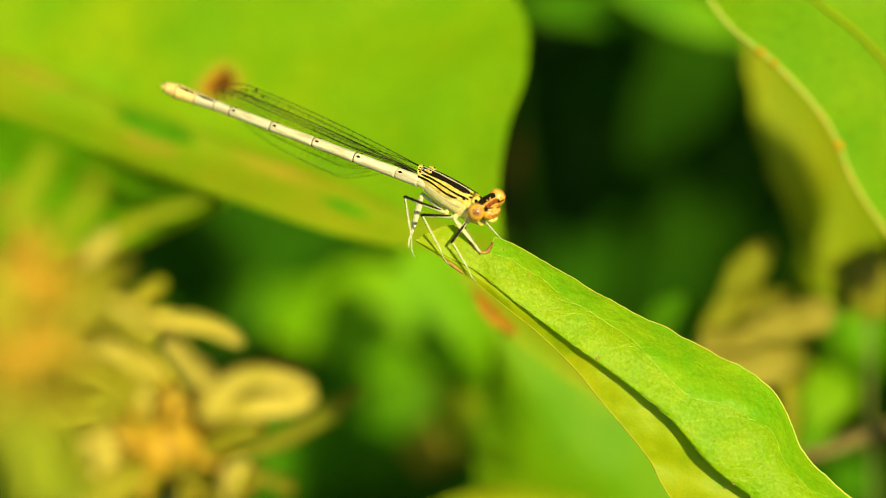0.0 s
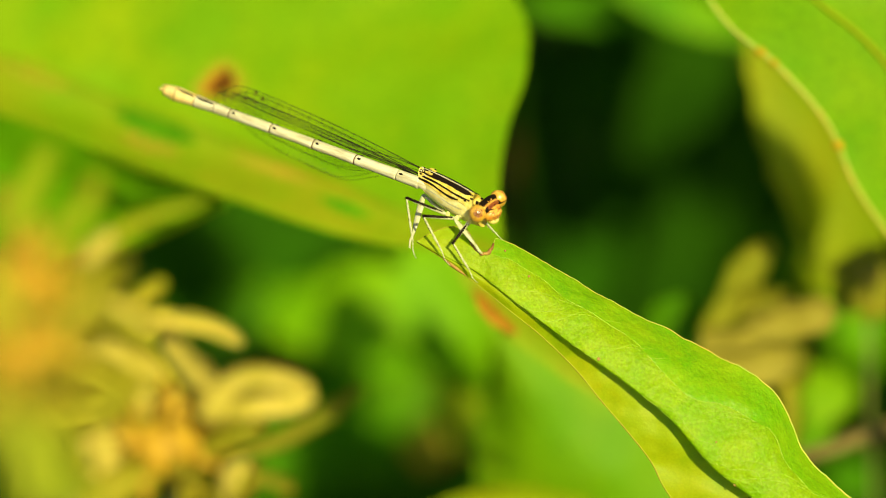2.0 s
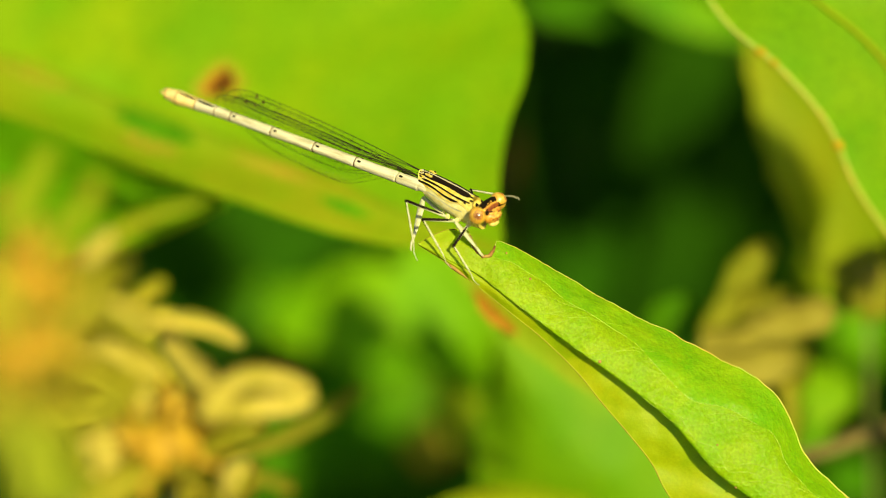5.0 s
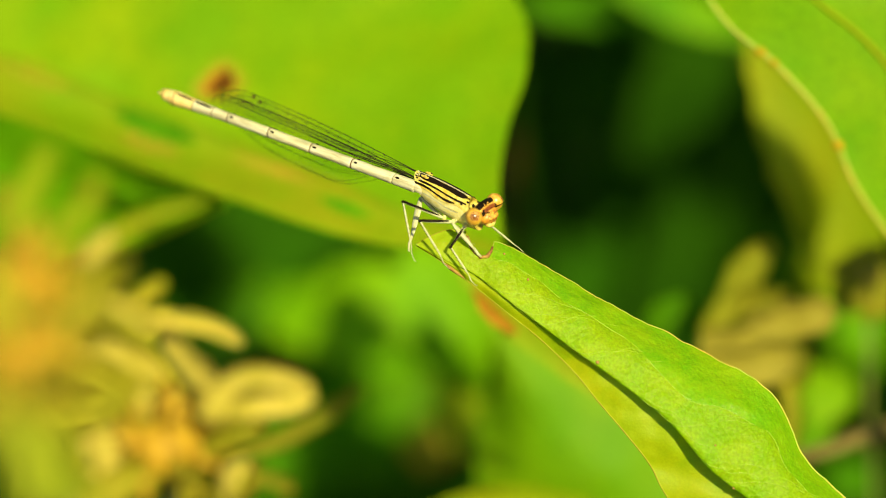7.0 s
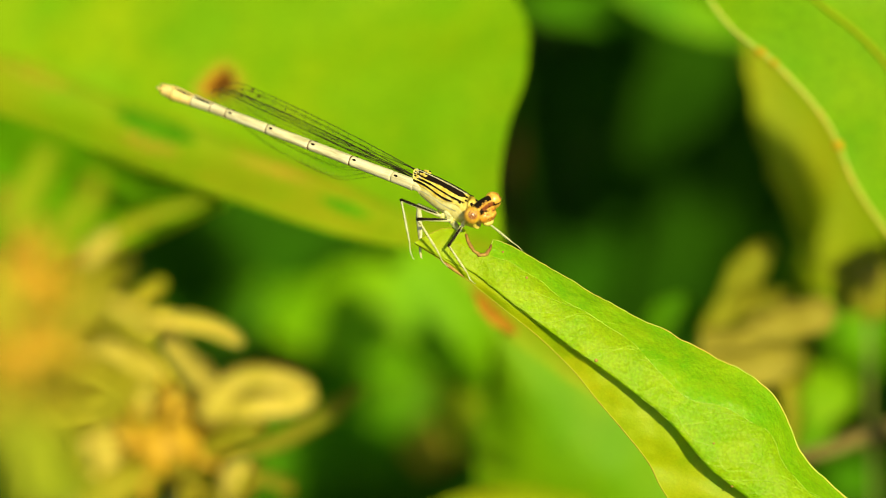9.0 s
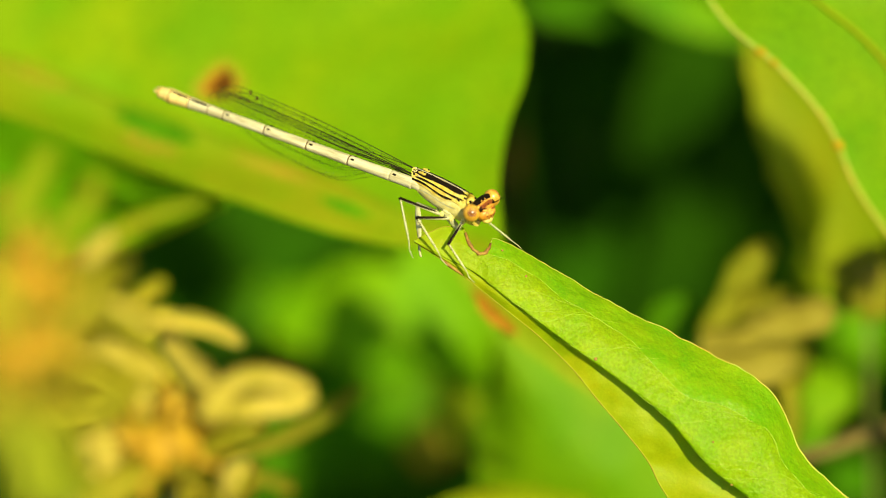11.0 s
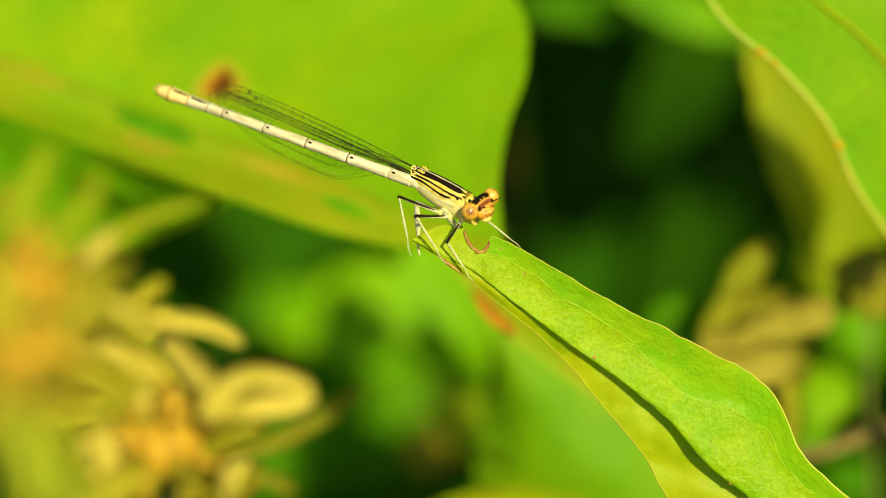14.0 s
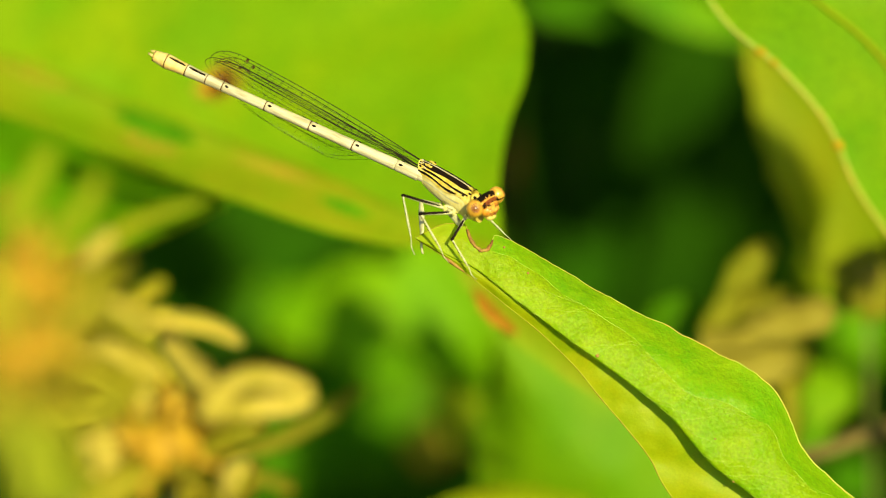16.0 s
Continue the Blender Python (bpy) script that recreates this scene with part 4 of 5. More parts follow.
def local(p):
    """A point of the slope space, in mm, as seen from the resting body."""
    return INTO @ Vector(p)


ABDOMEN_BASE = local((-2.53, 1.0, 7.22))
WING_BASE = local((-1.56, 0.8, 8.23))


def thorax_point(u, w, lift=0.0):
    """The thorax as a skewed barrel: u from rear (0) to front (1), w round it from the back (0) downwards, either side."""
    x = -3.7 + 7.2 * u
    full = math.sin(math.pi * (0.17 + 0.60 * u)) ** 0.5
    half_w, half_h = (1.30 + lift) * full, (1.72 + lift) * full
    z0 = 0.10 + 0.1 * u
    if math.cos(w) < 0:
        half_h *= 1 + 0.28 * u
    else:
        half_h *= 0.90 / full ** 0.5
    lean = -0.9 * math.cos(w)
    return (x + lean, half_w * math.sin(w) * (1.0 - 0.12 * math.cos(w)), z0 + half_h * math.cos(w))


def stripe(w0, w1, u0, u1, lift, n=24, m=6, wave=0.0):
    """A patch that lies on the thorax between two angles; it narrows at both ends."""
    grid = np.zeros((n, m, 3))
    for i in range(n):
        t = i / (n - 1)
        u = u0 + (u1 - u0) * t
        pinch = min(1.0, 7 * t + 0.55, 6 * (1 - t) + 0.4)
        c, h = (w0 + w1) / 2 + wave * math.sin(t * 6), (w1 - w0) / 2 * pinch * (1 + 0.15 * math.sin(t * 9))
        for j in range(m):
            grid[i, j] = thorax_point(u, c - h + 2 * h * j / (m - 1), lift)
    return sheet(grid, 0.03)


def damselfly():
    root = new("damselfly")
    root.empty_display_size = 0.003
    tagged(root, "slender pale yellow damselfly with black thorax stripes perched on a leaf", "damselfly")
    root.matrix_world = SLOPE @ Matrix.Translation(BODY0.translation * MM) @ BODY0.to_3x3().to_4x4()
    parts = {}
    # thorax
    n, m = 30, 36
    verts = [thorax_point(i / (n - 1), 2 * math.pi * j / m) for i in range(n) for j in range(m)]
    faces = [(i * m + j, i * m + (j + 1) % m, (i + 1) * m + (j + 1) % m, (i + 1) * m + j) for i in range(n - 1) for j in range(m)]
    faces += [tuple(range(m)), tuple(range((n - 1) * m, n * m))[::-1]]
    thorax = part("thorax", mesh("thorax", (verts, faces), SHELL_YELLOW), root, "yellow thorax")
    for s in (-1, 1):
        part("stripe", mesh("stripe", stripe(s * 0.06, s * 0.56, 0.06, 0.95, 0.03), SHELL_BLACK), thorax, "broad black back stripe")
        part("stripe", mesh("stripe", stripe(s * 0.78, s * 0.92, 0.08, 0.95, 0.03, wave=0.06), SHELL_BLACK), thorax, "thin black shoulder stripe")
        part("stripe", mesh("stripe", stripe(s * 1.07, s * 1.21, 0.02, 0.74, 0.03, wave=0.09), SHELL_BLACK), thorax, "thin black side stripe")
        part("suture", mesh("suture", stripe(s * 1.60, s * 1.68, 0.08, 0.78, 0.02, wave=0.06), SHELL_PALE), thorax, "pale seam")
        part("suture", mesh("suture", stripe(s * 2.05, s * 2.12, 0.15, 0.7, 0.02, wave=-0.05), SHELL_PALE), thorax)
        for u, w, r in ((0.05, 0.70, 0.12), (0.03, 1.12, 0.16), (0.97, 0.64, 0.14), (0.86, 1.02, 0.12), (0.97, 0.30, 0.12), (0.92, 0.90, 0.09)):
            part("mark", mesh("mark", ball(thorax_point(u, s * w, -0.03), (r * 1.5, r, r * 0.8), 6, 8), SHELL_BLACK), thorax)
    for s in (-1, 1):
        part("flank", mesh("flank", stripe(s * 1.34, s * 2.75, 0.03, 0.92, 0.012, 24, 16), FLANK), thorax, "pale lemon flank")
    part("ridge", mesh("ridge", tube([thorax_point(u, 0, 0.05) for u in np.linspace(0.08, 0.95, 14)], [0.05, 0.07, 0.05], 6), SHELL_PALE), thorax, "pale line along the back")
    for x, y, z in ((-3.75, 0.42, 1.15), (-3.75, -0.42, 1.15), (-3.05, 0.38, 1.6), (-3.05, -0.38, 1.6)):
        joint = part("wing_joint", mesh("wing_joint", joined([ball((x, y, z), (0.34, 0.2, 0.2), 8, 10), ball((x - 0.35, y * 1.1, z - 0.05), (0.3, 0.12, 0.14), 6, 8)]), SHELL_YELLOW), thorax)
        part("mark", mesh("mark", ball((x + 0.12, y, z + 0.15), (0.14, 0.1, 0.09), 6, 8), SHELL_BLACK), joint)
    rng = np.random.default_rng(41)
    for tone, count in ((SHELL_PALE, 12), (SHELL_YELLOW, 14), (SHELL_BLACK, 12)):
        knobs = []
        for _ in range(count):
            q = np.array(thorax_point(rng.uniform(0.0, 0.15), rng.uniform(-0.9, 0.9), -0.01))
            knobs.append(ball(q, (rng.uniform(0.10, 0.24), rng.uniform(0.04, 0.09), rng.uniform(0.05, 0.10)), 6, 8))
        part("wing_hinge", mesh("wing_hinge", joined(knobs), tone), thorax, "crinkled plates at the wing bases")
    collar = part("collar", mesh("collar", joined([ball((3.3, 0, 0.35), (0.8, 0.85, 0.9), 12, 16), ball((2.95, 0, 0.95), (0.4, 0.8, 0.42), 10, 12)]), SHELL_YELLOW), root, "yellow neck plate with dark marks")
    for s in (-1, 1):
        part("mark", mesh("mark", ball((3.2, s * 0.42, 1.05), (0.4, 0.2, 0.24), 8, 10), SHELL_BLACK), collar)
    # head
    head = part("head", mesh("head", joined([ball((0, 0, 0), (0.9, 1.9, 0.8), 14, 20), ball((0.7, 0, -0.45), (0.85, 1.25, 0.85), 14, 18), ball((1.15, 0, -0.2), (0.5, 0.9, 0.4), 10, 14)]), SHELL_ORANGE), root, "wide orange head", Matrix.Translation(Vector((4.25, 0.05, 0.95)) * MM))
    for s in (-1, 1):
        eye = part("eye", mesh("eye", ball((0.05, s * 1.95, 0.05), (0.92, 0.84, 0.96), 20, 28), EYE_AMBER), head, "glossy amber eye")
        part("pupil", mesh("pupil", ball((0.25, s * 2.20, 0.34), (0.52, 0.50, 0.52), 20, 26), EYE_DARK), eye, "dark glossy eye centre")
        u = Vector((0.448, s * 0.60, 0.65)).normalized()
        e1 = u.orthogonal().normalized()
        e2 = u.cross(e1)
        hub = Vector((0.05, s * 1.95, 0.05)) + u * 0.80
        loop = [tuple(hub + (e1 * math.cos(q) + e2 * math.sin(q)) * 0.42) for q in np.linspace(0, 2 * math.pi, 25)]
        part("eye_ring", mesh("eye_ring", tube(loop, [0.07] * 25, 8), RUST), eye, "brown ring round the eye centre")
        part("antenna", mesh("antenna", tube([(0.8, s * 0.75, 0.35), (1.25, s * 1.0, 0.75), (1.7, s * 1.3, 1.25)], [0.09, 0.06, 0.03], 6), SHELL_BLACK), head)
        part("mark", mesh("mark", ball((0.66, s * 0.62, 0.36), (0.3, 0.4, 0.14), 8, 10), RUST), head)
    part("band", mesh("band", ball((-0.12, 0.1, 0.52), (0.50, 1.75, 0.38), 12, 18), SHELL_BLACK), head, "black band across the crown")
    part("brow", mesh("brow", ball((0.52, 0, 0.40), (0.34, 1.25, 0.30), 12, 16), RUST), head, "rust-brown band on the brow")
    part("brow", mesh("brow", ball((0.90, 0, 0.22), (0.34, 1.05, 0.26), 12, 16), SHELL_ORANGE), head)
    part("mark", mesh("mark", ball((1.16, 0, 0.04), (0.20, 0.82, 0.09), 8, 14), JOINT), head, "dark line across the face")
    for s in (-1, 1):
        part("mark", mesh("mark", ball((0.60, s * 1.12, 0.28), (0.26, 0.20, 0.26), 8, 10), SHELL_BLACK), head)
        part("mark", mesh("mark", ball((1.30, s * 0.45, -0.42), (0.16, 0.26, 0.10), 8, 10), RUST), head)
    rng = np.random.default_rng(43)
    for _ in range(9):
        q = (rng.uniform(0.25, 0.75), rng.uniform(-1.1, 1.1), rng.uniform(0.45, 0.62))
        part("mark", mesh("mark", ball(q, (rng.uniform(0.10, 0.22), rng.uniform(0.08, 0.2), rng.uniform(0.08, 0.12)), 6, 8), SHELL_BLACK), head)
    for _ in range(20):
        w, y = rng.uniform(-0.5, 0.9), rng.uniform(-0.95, 0.95)
        q = (0.7 + 0.86 * math.cos(w) * math.sqrt(1 - (y / 1.27) ** 2), y, -0.45 + 0.86 * math.sin(w) * math.sqrt(1 - (y / 1.27) ** 2))
        part("mark", mesh("mark", ball(q, (rng.uniform(0.05, 0.10), rng.uniform(0.08, 0.2), rng.uniform(0.05, 0.10)), 6, 8), RUST), head)
    for y in (-0.3, 0.0, 0.3):
        part("ocellus", mesh("ocellus", ball((0.30 - abs(y) * 0.5, y, 0.84), (0.09, 0.09, 0.07), 6, 8), EYE_AMBER), head)
    part("lip", mesh("lip", ball((1.0, 0, -1.15), (0.6, 0.75, 0.45), 10, 14), SHELL_YELLOW), head, "pale yellow mouthparts")
    # abdomen: x towards the tail
    L = 32.2
    marks = [0.0, 0.085, 0.245, 0.405, 0.57, 0.73, 0.79, 0.865, 0.94, 0.985]
    rad = [0.66, 0.62, 0.58, 0.56, 0.55, 0.55, 0.58, 0.68, 0.82, 0.62]
    core = tube([(L * w, 0, 0) for w in np.linspace(-0.03, 0.98, 40)], [0.56, 0.46, 0.44, 0.44, 0.44, 0.46, 0.56], 14)
    abdomen = part("abdomen", mesh("abdomen", core, SHELL_PALE), root, "long straw-white abdomen with dark joints")
    parts["abdomen"] = abdomen
    for k in range(len(marks) - 1):
        a, b = marks[k] * L + 0.05, marks[k + 1] * L - 0.05
        r0, r1 = rad[k], rad[k + 1]
        line = [(a + (b - a) * w, 0, 0) for w in (0, 0.04, 0.1, 0.5, 0.9, 0.96, 1)]
        rr = [r0 * 0.95, r0 * 1.02, r0, (r0 + r1) / 2 * 0.98, r1, r1 * 1.03, r1 * 0.95]
        seg = part("segment", mesh("segment", tube(line, rr, 20), SHELL_TAIL if k >= 7 else SHELL_PALE), abdomen, "straw-yellow tail segment" if k >= 7 else "")
        ring = tube([(b + 0.0 + q, 0, 0) for q in (-0.04, 0.0, 0.04)], [r1 * 1.03, r1 * 1.045, r1 * 1.03], 18)
        if 0 < k < 9:
            part("joint_ring", mesh("joint_ring", ring, JOINT), abdomen)
        if 0 <= k <= 4:
            for s in (-1, 1):
                part("mark", mesh("mark", ball((b - 0.5, s * r1 * 0.55, r1 * 0.76), (0.26, 0.13, 0.13), 6, 8), SHELL_BLACK), abdomen)
        if k < 8:
            part("seam", mesh("seam", tube([(a + (b - a) * w, -r0 * 0.55, -r0 * 0.83) for w in (0.03, 0.5, 0.97)], [0.05, 0.07, 0.05], 6), RUST), seg, "rusty seam along the underside")
        if k in (6, 7):
            part("back_line", mesh("back_line", tube([(a + 0.1, 0.2, r0 * 0.95), ((a + b) / 2, 0.2, (r0 + r1) / 2 * 0.95), (b - 0.25, 0.2, r1 * 0.95)], [0.10, 0.14, 0.10], 6), SHELL_BLACK), abdomen, "dark line on the tail")
    for s in (-1, 1):
        part("clasper", mesh("clasper", tube([(L * 0.975, s * 0.25, 0.1), (L * 0.99, s * 0.4, 0.2), (L * 1.005, s * 0.3, 0.2)], [0.22, 0.2, 0.06], 7), SHELL_TAIL), abdomen)
    # wings: x towards the tip, z towards the leading edge
    parts["wings"] = [(wing(root, length, wide), off) for length, wide, off in WINGS]
    for spec in LEGS:
        part("hip", mesh("hip", ball(tuple(local(spec[0])), (0.26, 0.22, 0.40), 10, 12), FLANK), thorax)
    parts["legs"] = [leg(root, *spec) for spec in LEGS]
    return root, parts


# length, width, and the set of each wing: place beside the back, turn about its length, lift and yaw
WINGS = [(26.6, 4.2, pose(0.0, 0.3, -0.95, -4, 2.6, 1.0)), (25.8, 4.0, pose(-0.2, 0.0, -1.5, 0, 1.9, 0.5)),
         (26.6, 5.9, pose(0.0, -1.2, -1.4, 11, 2.2, -0.6)), (25.8, 5.3, pose(-0.2, -1.1, -2.2, 15, 1.3, -1.0))]


def wing(root, length, wide):
    tip_z = -0.25 * wide

    def round_off(value, w, start):
        if w <= start:
            return value
        q = min(1.0, (w - start) / (1 - start))
        return tip_z + (value - tip_z) * math.sqrt(max(0.0, 1 - q * q))

    def front(w):
        return round_off(0.55 + 0.42 * math.sin(math.pi * min(w, 0.9) * 1.02), w, 0.87)

    def back(w):
        stalk = min(1, max(0, (w - 0.07) / 0.36))
        body = stalk * stalk * (3 - 2 * stalk)
        return round_off(0.25 - (wide - 0.9) * body * (0.93 + 0.07 * math.sin(w * 6 - 2)), w, 0.70)

    ws = np.sin(np.linspace(0, 1, 60) * math.pi / 2)
    grid = np.array([[(length * w, 0.0, back(w) + (front(w) - back(w)) * f) for f in np.linspace(0, 1, 10)] for w in ws])
    skin = part("wing", mesh("wing", sheet(grid, 0.012), MEMBRANE), root, "clear wing with fine dark veins")

    def at(w, f):
        return (length * w, 0.0, back(w) + (front(w) - back(w)) * f)

    rods = []
    spans = [(1.0, 0, 1, 0.048), (0.0, 0, 1, 0.022), (0.88, 0, 0.97, 0.020), (0.76, 0.0, 0.97, 0.042), (0.62, 0.12, 0.98, 0.010), (0.48, 0.12, 0.98, 0.013), (0.34, 0.2, 0.98, 0.007), (0.2, 0.25, 0.95, 0.007)]
    for f, a, b, r in spans:
        rods.append(tube([at(a + (b - a) * math.sin(u * math.pi / 2), f) for u in np.linspace(0, 1, 48)], [r, r * 0.8], 5))
    rng = np.random.default_rng(int(length * 10 + wide * 7))
    levels = [1.0, 0.88, 0.76, 0.62, 0.48, 0.34, 0.2, 0.0]
    for hi, lo in zip(levels, levels[1:]):
        w = 0.2 + rng.uniform(0, 0.03)
        while w < 0.96:
            r = 0.019 if hi > 0.8 else 0.006
            rods.append(tube([at(w, hi), at(w + 0.004, lo)], [r, r], 4))
            w += rng.uniform(0.028, 0.04) if hi < 0.9 else rng.uniform(0.045, 0.06)
    part("vein_net", mesh("vein_net", joined(rods), WING_VEIN), skin, "net of dark wing veins")
    cell = np.array([[at(w, f) for f in (0.90, 0.99)] for w in np.linspace(0.852, 0.864, 5)])
    part("wing_cell", mesh("wing_cell", sheet(cell, 0.05), STIGMA), skin, "rust-brown cell near the tip")
    return skin


# hip, knee and foot of each leg at rest, thigh and shin radii, and its set of colours
LEGS = [
    ((0.36, -1.2, 3.83), (-4.00, -2.2, 5.49), (-3.05, -2.0, -0.72), 0.17, 0.11),
    ((1.32, -1.4, 3.41), (-2.21, -2.4, 3.58), (0.54, -1.4, -1.56), 0.18, 0.12),
    ((2.57, -1.4, 2.99), (0.95, -2.4, 0.78), (3.41, -1.2, -3.35), 0.17, 0.115),
    ((-0.12, 1.0, 4.15), (-2.23, 2.4, 5.91), (-3.67, 1.6, 0.30), 0.2, 0.32),
    ((1.68, -0.6, 3.66), (1.14, -1.8, 3.29), (4.13, -0.6, -0.48), 0.2, 0.34),
    ((3.25, 1.0, 3.19), (4.85, 4.2, 3.33), (8.31, 1.4, 0.24), 0.15, 0.11),
]


def leg(root, hip, knee, foot, thick, thin):
    h, k, f = (Vector(v) for v in (hip, knee, foot))
    a, b = (k - h).length, (f - k).length
    wide = thin > 0.25
    femur = part("thigh", mesh("thigh", tube([(a * w, 0, 0) for w in (0, 0.1, 0.5, 0.9, 1, 1.02)], [thick * 0.9, thick * 1.1, thick, thick * 0.8, thick * 0.9, thick * 0.4], 10), LEG_PALE), root, "pale thigh" if wide else "pale thigh with a black stripe")
    if not wide:
        part("stripe", mesh("stripe", tube([(a * w, thick * (0.34 if k.x < h.x else -0.34), thick * 0.42) for w in (0.12, 0.3, 0.6, 1.0)], [thick * 0.55, thick * 0.78, thick * 0.84, thick * 0.9], 8), SHELL_BLACK), femur, "black stripe")
    if not wide:
        part("knee", mesh("knee", ball((a, 0, 0), (thick * 1.15, thick * 0.95, thick * 1.05), 8, 10), SHELL_BLACK), femur)
    s = b * 0.74
    shin = part("shin", mesh("shin", tube([(s * w, 0, 0) for w in (0, 0.06, 0.3, 0.7, 0.95, 1)], [thin * 0.6, thin * 0.8, thin * (1.3 if wide else 1.0), thin, thin * 0.6, thin * 0.5], 10, 0.5 if wide else None), LEG_PALE), femur, "broad white shin" if wide else "pale shin with bristles")
    if not wide:
        part("stripe", mesh("stripe", tube([(s * w, 0, thin * 0.6) for w in (0.02, 0.4, 0.8)], [thin * 0.5, thin * 0.5, thin * 0.3], 6), SHELL_BLACK), shin)
    rods = [tube([(s * 0.98, 0, 0), (s + (b - s) * 0.5, 0, 0.14), (b, 0, 0)], [thin * 0.5, thin * 0.45, thin * 0.35], 7), tube([(b, 0, 0), (b + 0.12, 0.1, -0.12)], [0.05, 0.015], 5), tube([(b, 0, 0), (b + 0.12, -0.1, -0.12)], [0.05, 0.015], 5)]
    for q in range(7):
        x = s * (0.12 + 0.12 * q)
        for e in (-1, 1):
            rods.append(tube([(x, e * thin * 0.7, 0), (x + 0.25, e * (thin + 0.12), -0.06)], [0.016, 0.006], 4))
    part("foot", mesh("foot", joined(rods), LEG_PALE), shin)
    return femur, shin, a, b, local(h), INTO.to_3x3() @ (k - (h + f) / 2).normalized()


insect, organs = damselfly()


# ---- movement ----
# seconds, shift across and up, in tenths of a millimetre
LEAF_SWAY = [(0, 0, -0), (0.5, -1.1, -0.9), (1, 0.2, -0.8), (1.5, 0.9, -0.8), (2, 1.2, -1.2), (2.5, 2.1, -2.1), (3, 5.3, -0.4), (3.5, 2.1, -2.5), (4, 5.9, -1.3), (6.5, -3.5, -8.8), (7, 0.2, -4.6), (7.5, 0.8, -4.1), (8, 2.1, -2.8), (8.5, -2.6, -3.7), (9, -1.2, -2.6), (11.5, -1.9, -0.9), (12, -1.2, -0.5), (12.5, -1.1, 0.1), (13, -1, 0.9), (13.5, -2.6, 0.1), (14, -3.2, 0.7), (14.5, -2.1, 1.2), (15, -2.5, 0.9), (15.5, -1.6, 1.9), (16, 0.1, 2.3)]
BODY_SWAY = [(0, 0, -0), (0.5, -1.4, -0.9), (1, 0, -0.9), (1.5, 0.9, -0.9), (2, 1.1, -1.8), (2.5, 1.4, -2.7), (3, 5, -0), (3.5, 1.6, -2.7), (4, 5.3, -1.4), (6.5, -7.1, -9.4), (7, -2.8, -5.5), (7.5, -1.9, -5.5), (8, 0, -3.7), (8.5, -5.3, -5.5), (9, -4.6, -3.7), (11.5, -5.8, -1.4), (12, -4.9, -0.9), (12.5, -4.6, -0), (13, -4.1, 0.9), (13.5, -6.2, -0.2), (14, -6.9, -0), (14.5, -5.5, 0.9), (14.8, -5.8, 0.6), (14.9, -8.2, 0.6), (15, -11.9, 1.1), (15.1, -8.2, 1.8), (15.2, -5.2, 2.4), (15.5, -3, 2.8), (16, -0.7, 4.6)]
BODY_LEAN = [(0, 0), (2.5, 0.6), (4, 0.3), (6.5, 1.0), (7, 1.0), (7.5, -0.1), (8.5, -0.1), (9, 0.6), (11.5, 1.5), (12, 0.8), (14.5, 0.8), (14.9, 0.6), (15.0, 0.2), (15.2, -1.5), (15.5, -2.2), (16, -2.7)]
# where the tail's tip and the wing's cell are seen to go: across and up from the resting place
TAIL_SWAY = [(0, 0, 0), (0.5, -2.8, -1.9), (1, -1.8, -1.9), (1.5, -0.9, -1.9), (2, -0.9, -2.8), (2.5, -0.9, -4.6), (3, 1.9, -1), (3.5, -1.8, -4.6), (4, 4.6, 0), (6.5, -7.3, -18.4), (7, -1.8, -7.4), (7.5, -8.2, -6.4), (8, -0.9, -1), (8.5, -4.6, 0.9), (9, -3.7, -1.9), (11.5, -7.3, -5.5), (12, -6.4, -2.8), (12.5, -5.5, -1.9), (13, -4.6, -1), (13.5, -6.4, -2.8), (14, -7.3, -2.8), (14.5, -6.4, -1), (14.8, -1.8, 0.6), (14.9, -3, -2.4), (14.95, -5.4, -19.8), (15, -5.5, -10.1), (15.05, -12, 4.2), (15.1, -16.8, 21), (15.2, -19.8, 25.2), (15.3, -18, 28.8), (15.5, -19.3, 33.1), (16, -12.8, 34)]
WING_SWAY = [(0, 0, 0), (0.5, -1.9, -1.9), (1, -0.9, -1.9), (1.5, 0, -1.9), (2, 0, -2.8), (2.5, -0.9, -3.7), (3, 2.8, 0), (3.5, -0.9, -3.7), (4, 4.6, -1), (6.5, -7.4, -15.7), (7, -2.8, -6.4), (7.5, -6.4, 0), (8, 0, 0.9), (8.5, -4.6, 0), (9, -3.7, 0), (11.5, -6.4, -2.8), (12, -6.4, -1.9), (12.5, -5.5, -1), (13, -4.6, 0), (13.5, -6.4, -1.9), (14, -7.4, -1.9), (14.5, -6.4, 0), (14.8, -6, 0), (14.9, -5.4, -4.2), (14.95, -5.4, -21), (15, -6, -9), (15.05, -6, 9), (15.1, -7.2, 18.6), (15.2, -8.4, 24.6), (15.3, -8.4, 27), (15.5, -8.3, 28.4), (16, -4.6, 29.4)]
TAIL0, WING0 = Vector((-29.94, 0.0, 17.40)), Vector((-20.04, 0.0, 17.52))
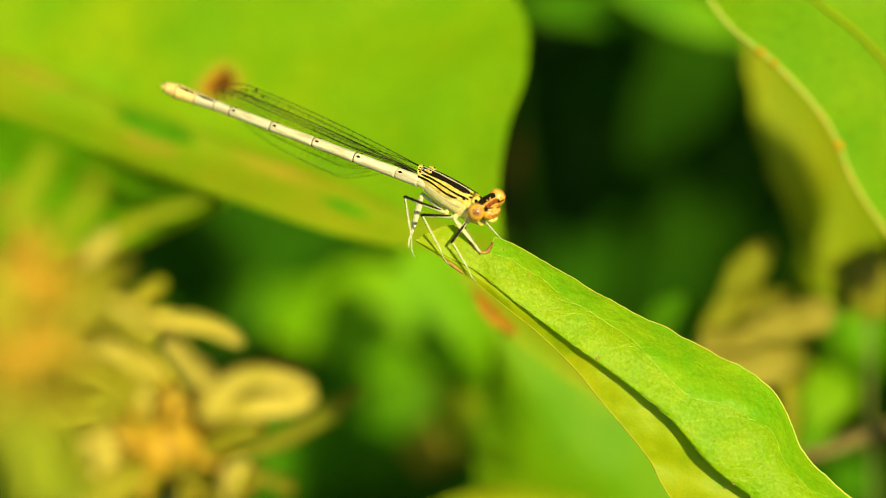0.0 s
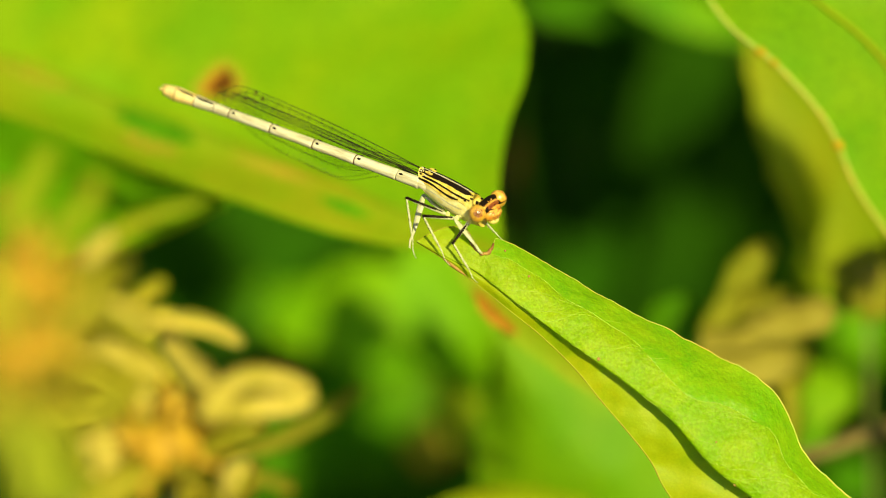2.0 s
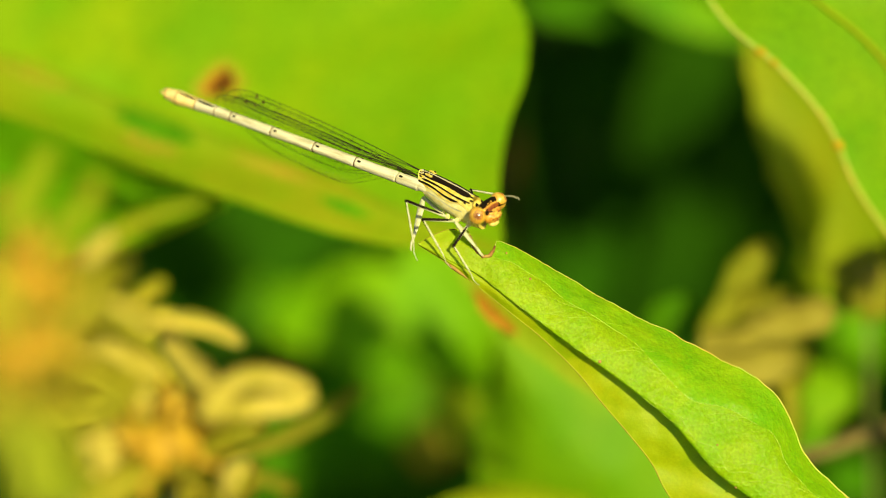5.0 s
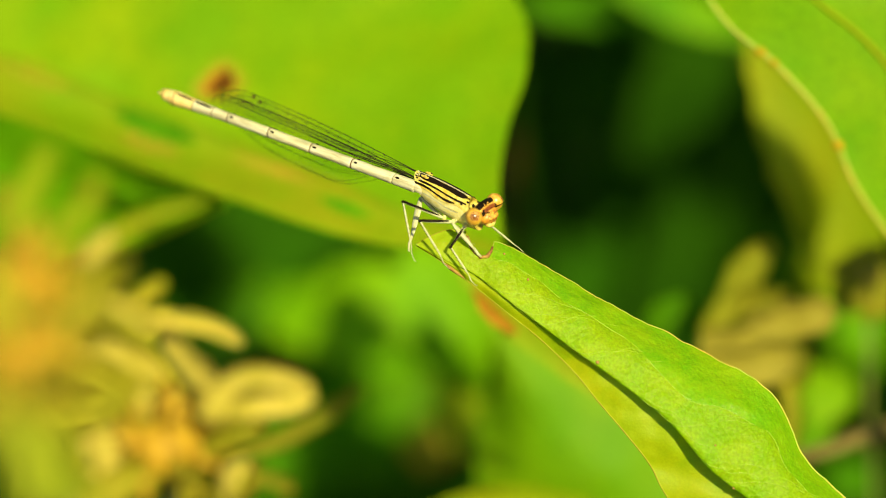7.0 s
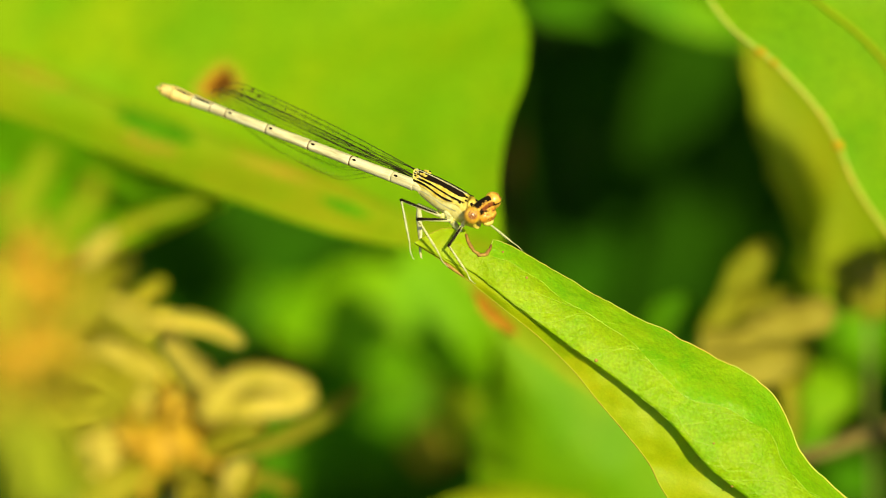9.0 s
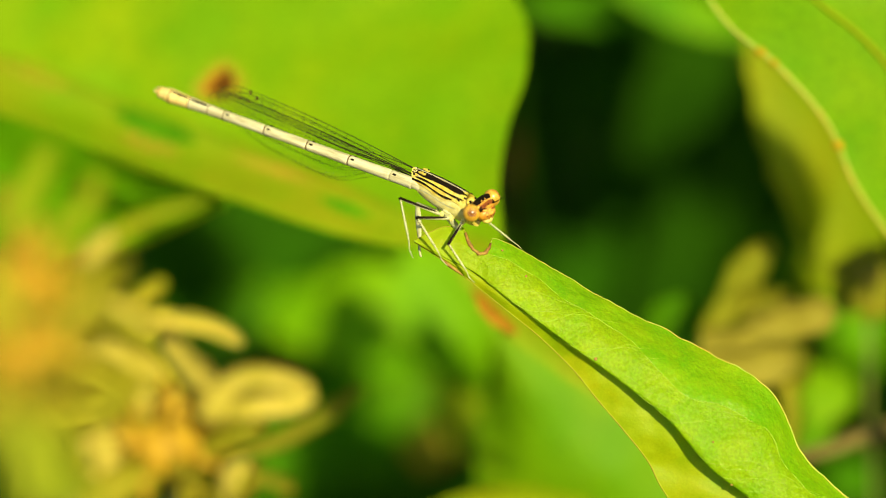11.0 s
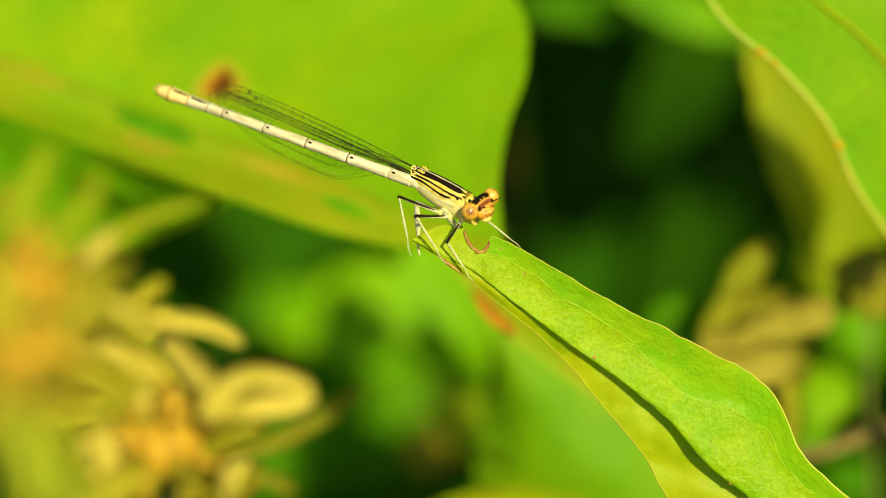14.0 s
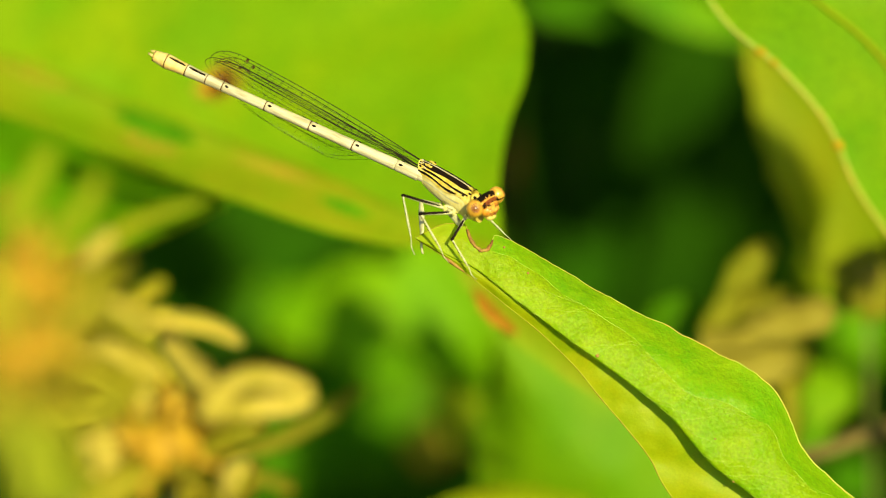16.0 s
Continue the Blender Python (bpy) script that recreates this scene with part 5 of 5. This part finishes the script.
# steps of the feet that shift: place across, away and up at each time
STEPS = {
    3: [(0, (-3.67, 1.6, 0.30)), (7.3, (-3.67, 1.6, 0.30)), (7.5, (-2.17, 1.6, -0.66)), (16, (-2.17, 1.6, -0.66))],
    4: [(0, (4.13, -0.6, -0.48)), (8.2, (4.13, -0.6, -0.48)), (8.4, (2.89, 1.5, 0.90)), (16, (2.89, 1.5, 0.90))],
    5: [(0, (6.62, 1.4, 0.60)), (3.7, (6.62, 1.4, 0.60)), (3.8, (7.86, 0.0, 2.46)), (3.9, (8.28, 0.0, 6.18)), (4.0, (7.86, 0.0, 6.06)), (4.1, (5.76, 0.0, 6.66)),
        (4.2, (7.86, 0.0, 6.36)), (4.6, (7.26, 0.0, 3.06)), (4.9, (7.86, 0.0, 6.30)), (5.3, (7.26, 0.0, 2.76)), (5.6, (8.04, 0.0, 6.06)), (6.0, (7.68, 0.0, 2.46)), (6.3, (6.48, 0.0, 3.66)), (6.4, (8.77, 0.5, 2.16)),
        (6.5, (7.60, 0.0, 6.80)), (6.6, (9.98, 0.8, 1.26)), (6.7, (8.19, 1.4, 0.54)), (7.0, (8.49, 1.4, 0.18)), (14.85, (8.49, 1.4, 0.18)), (14.95, (9.14, 1.2, 0.06)), (15.05, (10.28, 1.0, 2.71)), (15.12, (9.50, 1.0, 1.26)), (15.2, (8.48, 1.2, 0.30)), (15.3, (7.46, 1.4, 0.42)), (16, (7.52, 1.4, 0.42))],
}


# how far the grooming fore leg is lifted over the head
LIFT = [(0, 0), (3.72, 0), (3.86, 1), (6.1, 1), (6.28, 0), (6.42, 0), (6.5, 1), (6.58, 0), (16, 0)]


def glide(rows, t):
    """The value of rows of (seconds, value...) at t, eased between rows."""
    if t <= rows[0][0]:
        return np.array(rows[0][1:], float)
    for a, b in zip(rows, rows[1:]):
        if t <= b[0]:
            f = (t - a[0]) / (b[0] - a[0])
            f = f * f * (3 - 2 * f)
            return np.array(a[1:], float) * (1 - f) + np.array(b[1:], float) * f
    return np.array(rows[-1][1:], float)


def body_pose(t):
    x, z = glide(BODY_SWAY, t) * 0.1
    lean = glide(BODY_LEAN, t)[0]
    pivot = Matrix.Translation(BODY0.translation)
    return Matrix.Translation((x, 0, z)) @ pivot @ Matrix.Rotation(radians(-lean), 4, "Y") @ pivot.inverted() @ BODY0


def metres(m):
    out = m.copy()
    out.translation = m.translation * MM
    return out


def reach_pose(base, target_xz, length):
    """The way from base to an end of known distance that lies on the sight line through a place of the perch plane."""
    depth = 0.0
    for _ in range(12):
        k = 1 + depth / 447.55
        dx, dz = target_xz[0] * k - base.x, target_xz[1] * k - base.z
        depth = base.y + math.sqrt(max(length * length - dx * dx - dz * dz, (0.08 * length) ** 2))
    return Vector((dx, depth - base.y, dz)).normalized()


def motions():
    times = sorted({round(0.25 * k, 2) for k in range(65)} | {3.7, 3.75, 3.8, 3.85, 6.1, 6.2, 6.45, 6.55, 3.9, 4.0, 4.1, 4.2, 4.6, 4.9, 5.3, 5.6, 6.3, 6.4, 6.5, 6.6, 6.7, 7.3, 7.4, 8.2, 8.3, 8.4, 14.8, 14.85, 14.9, 14.95, 15.0, 15.05, 15.1, 15.15, 15.2, 15.3, 15.4})
    walk(perch, [(t, SLOPE @ Matrix.Translation((glide(LEAF_SWAY, t)[0] * 0.1 * MM, 0, glide(LEAF_SWAY, t)[1] * 0.1 * MM))) for t in times])
    walk(insect, [(t, SLOPE @ metres(body_pose(t))) for t in times])
    rows = []
    for t in times:
        b = body_pose(t)
        base = b @ ABDOMEN_BASE
        x, z = glide(TAIL_SWAY, t) * 0.1
        d = reach_pose(base, (TAIL0.x + x, TAIL0.z + z), 32.4)
        m = Matrix.Translation(base) @ basis(d, UP0)
        rows.append((t, metres(b.inverted() @ m)))
    walk(organs["abdomen"], rows)
    for wing_part, offset in organs["wings"]:
        rows = []
        for t in times:
            b = body_pose(t)
            base = b @ WING_BASE
            x, z = glide(WING_SWAY, t) * 0.1
            d = reach_pose(base, (WING0.x + x, WING0.z + z), 22.4)
            m = Matrix.Translation(base) @ basis(d, UP0) @ offset
            rows.append((t, metres(b.inverted() @ m)))
        walk(wing_part, rows)
    for k, (femur, shin, a, b_len, hip, pole) in enumerate(organs["legs"]):
        thigh_rows, shin_rows = [], []
        for t in times:
            b = body_pose(t)
            x, z = glide(LEAF_SWAY, t) * 0.1
            rest = STEPS.get(k)
            foot = Vector(LEGS[k][2]) if rest is None else Vector(glide([(q, *p) for q, p in rest], t))
            foot += Vector((x, 0, z))
            h = b @ hip
            span = foot - h
            d = min(max(span.length, abs(a - b_len) * 1.02), (a + b_len) * 0.995)
            way = span.normalized()
            out = b.to_3x3() @ pole
            if k == 5:
                lift = glide(LIFT, t)[0]
                out = out * (1 - lift) + Vector((-0.75, 0.35, 0.9)) * lift
            out = (out - way * out.dot(way)).normalized()
            c = (a * a - b_len * b_len + d * d) / (2 * d)
            knee = h + way * c + out * math.sqrt(max(a * a - c * c, 0))
            m1 = Matrix.Translation(h) @ basis(knee - h, (0, -0.42, 1))
            m2 = Matrix.Translation(knee) @ basis(h + way * d - knee, out)
            thigh_rows.append((t, metres(b.inverted() @ m1)))
            shin_rows.append((t, metres(m1.inverted() @ m2)))
        walk(femur, thigh_rows)
        walk(shin, shin_rows)


motions()
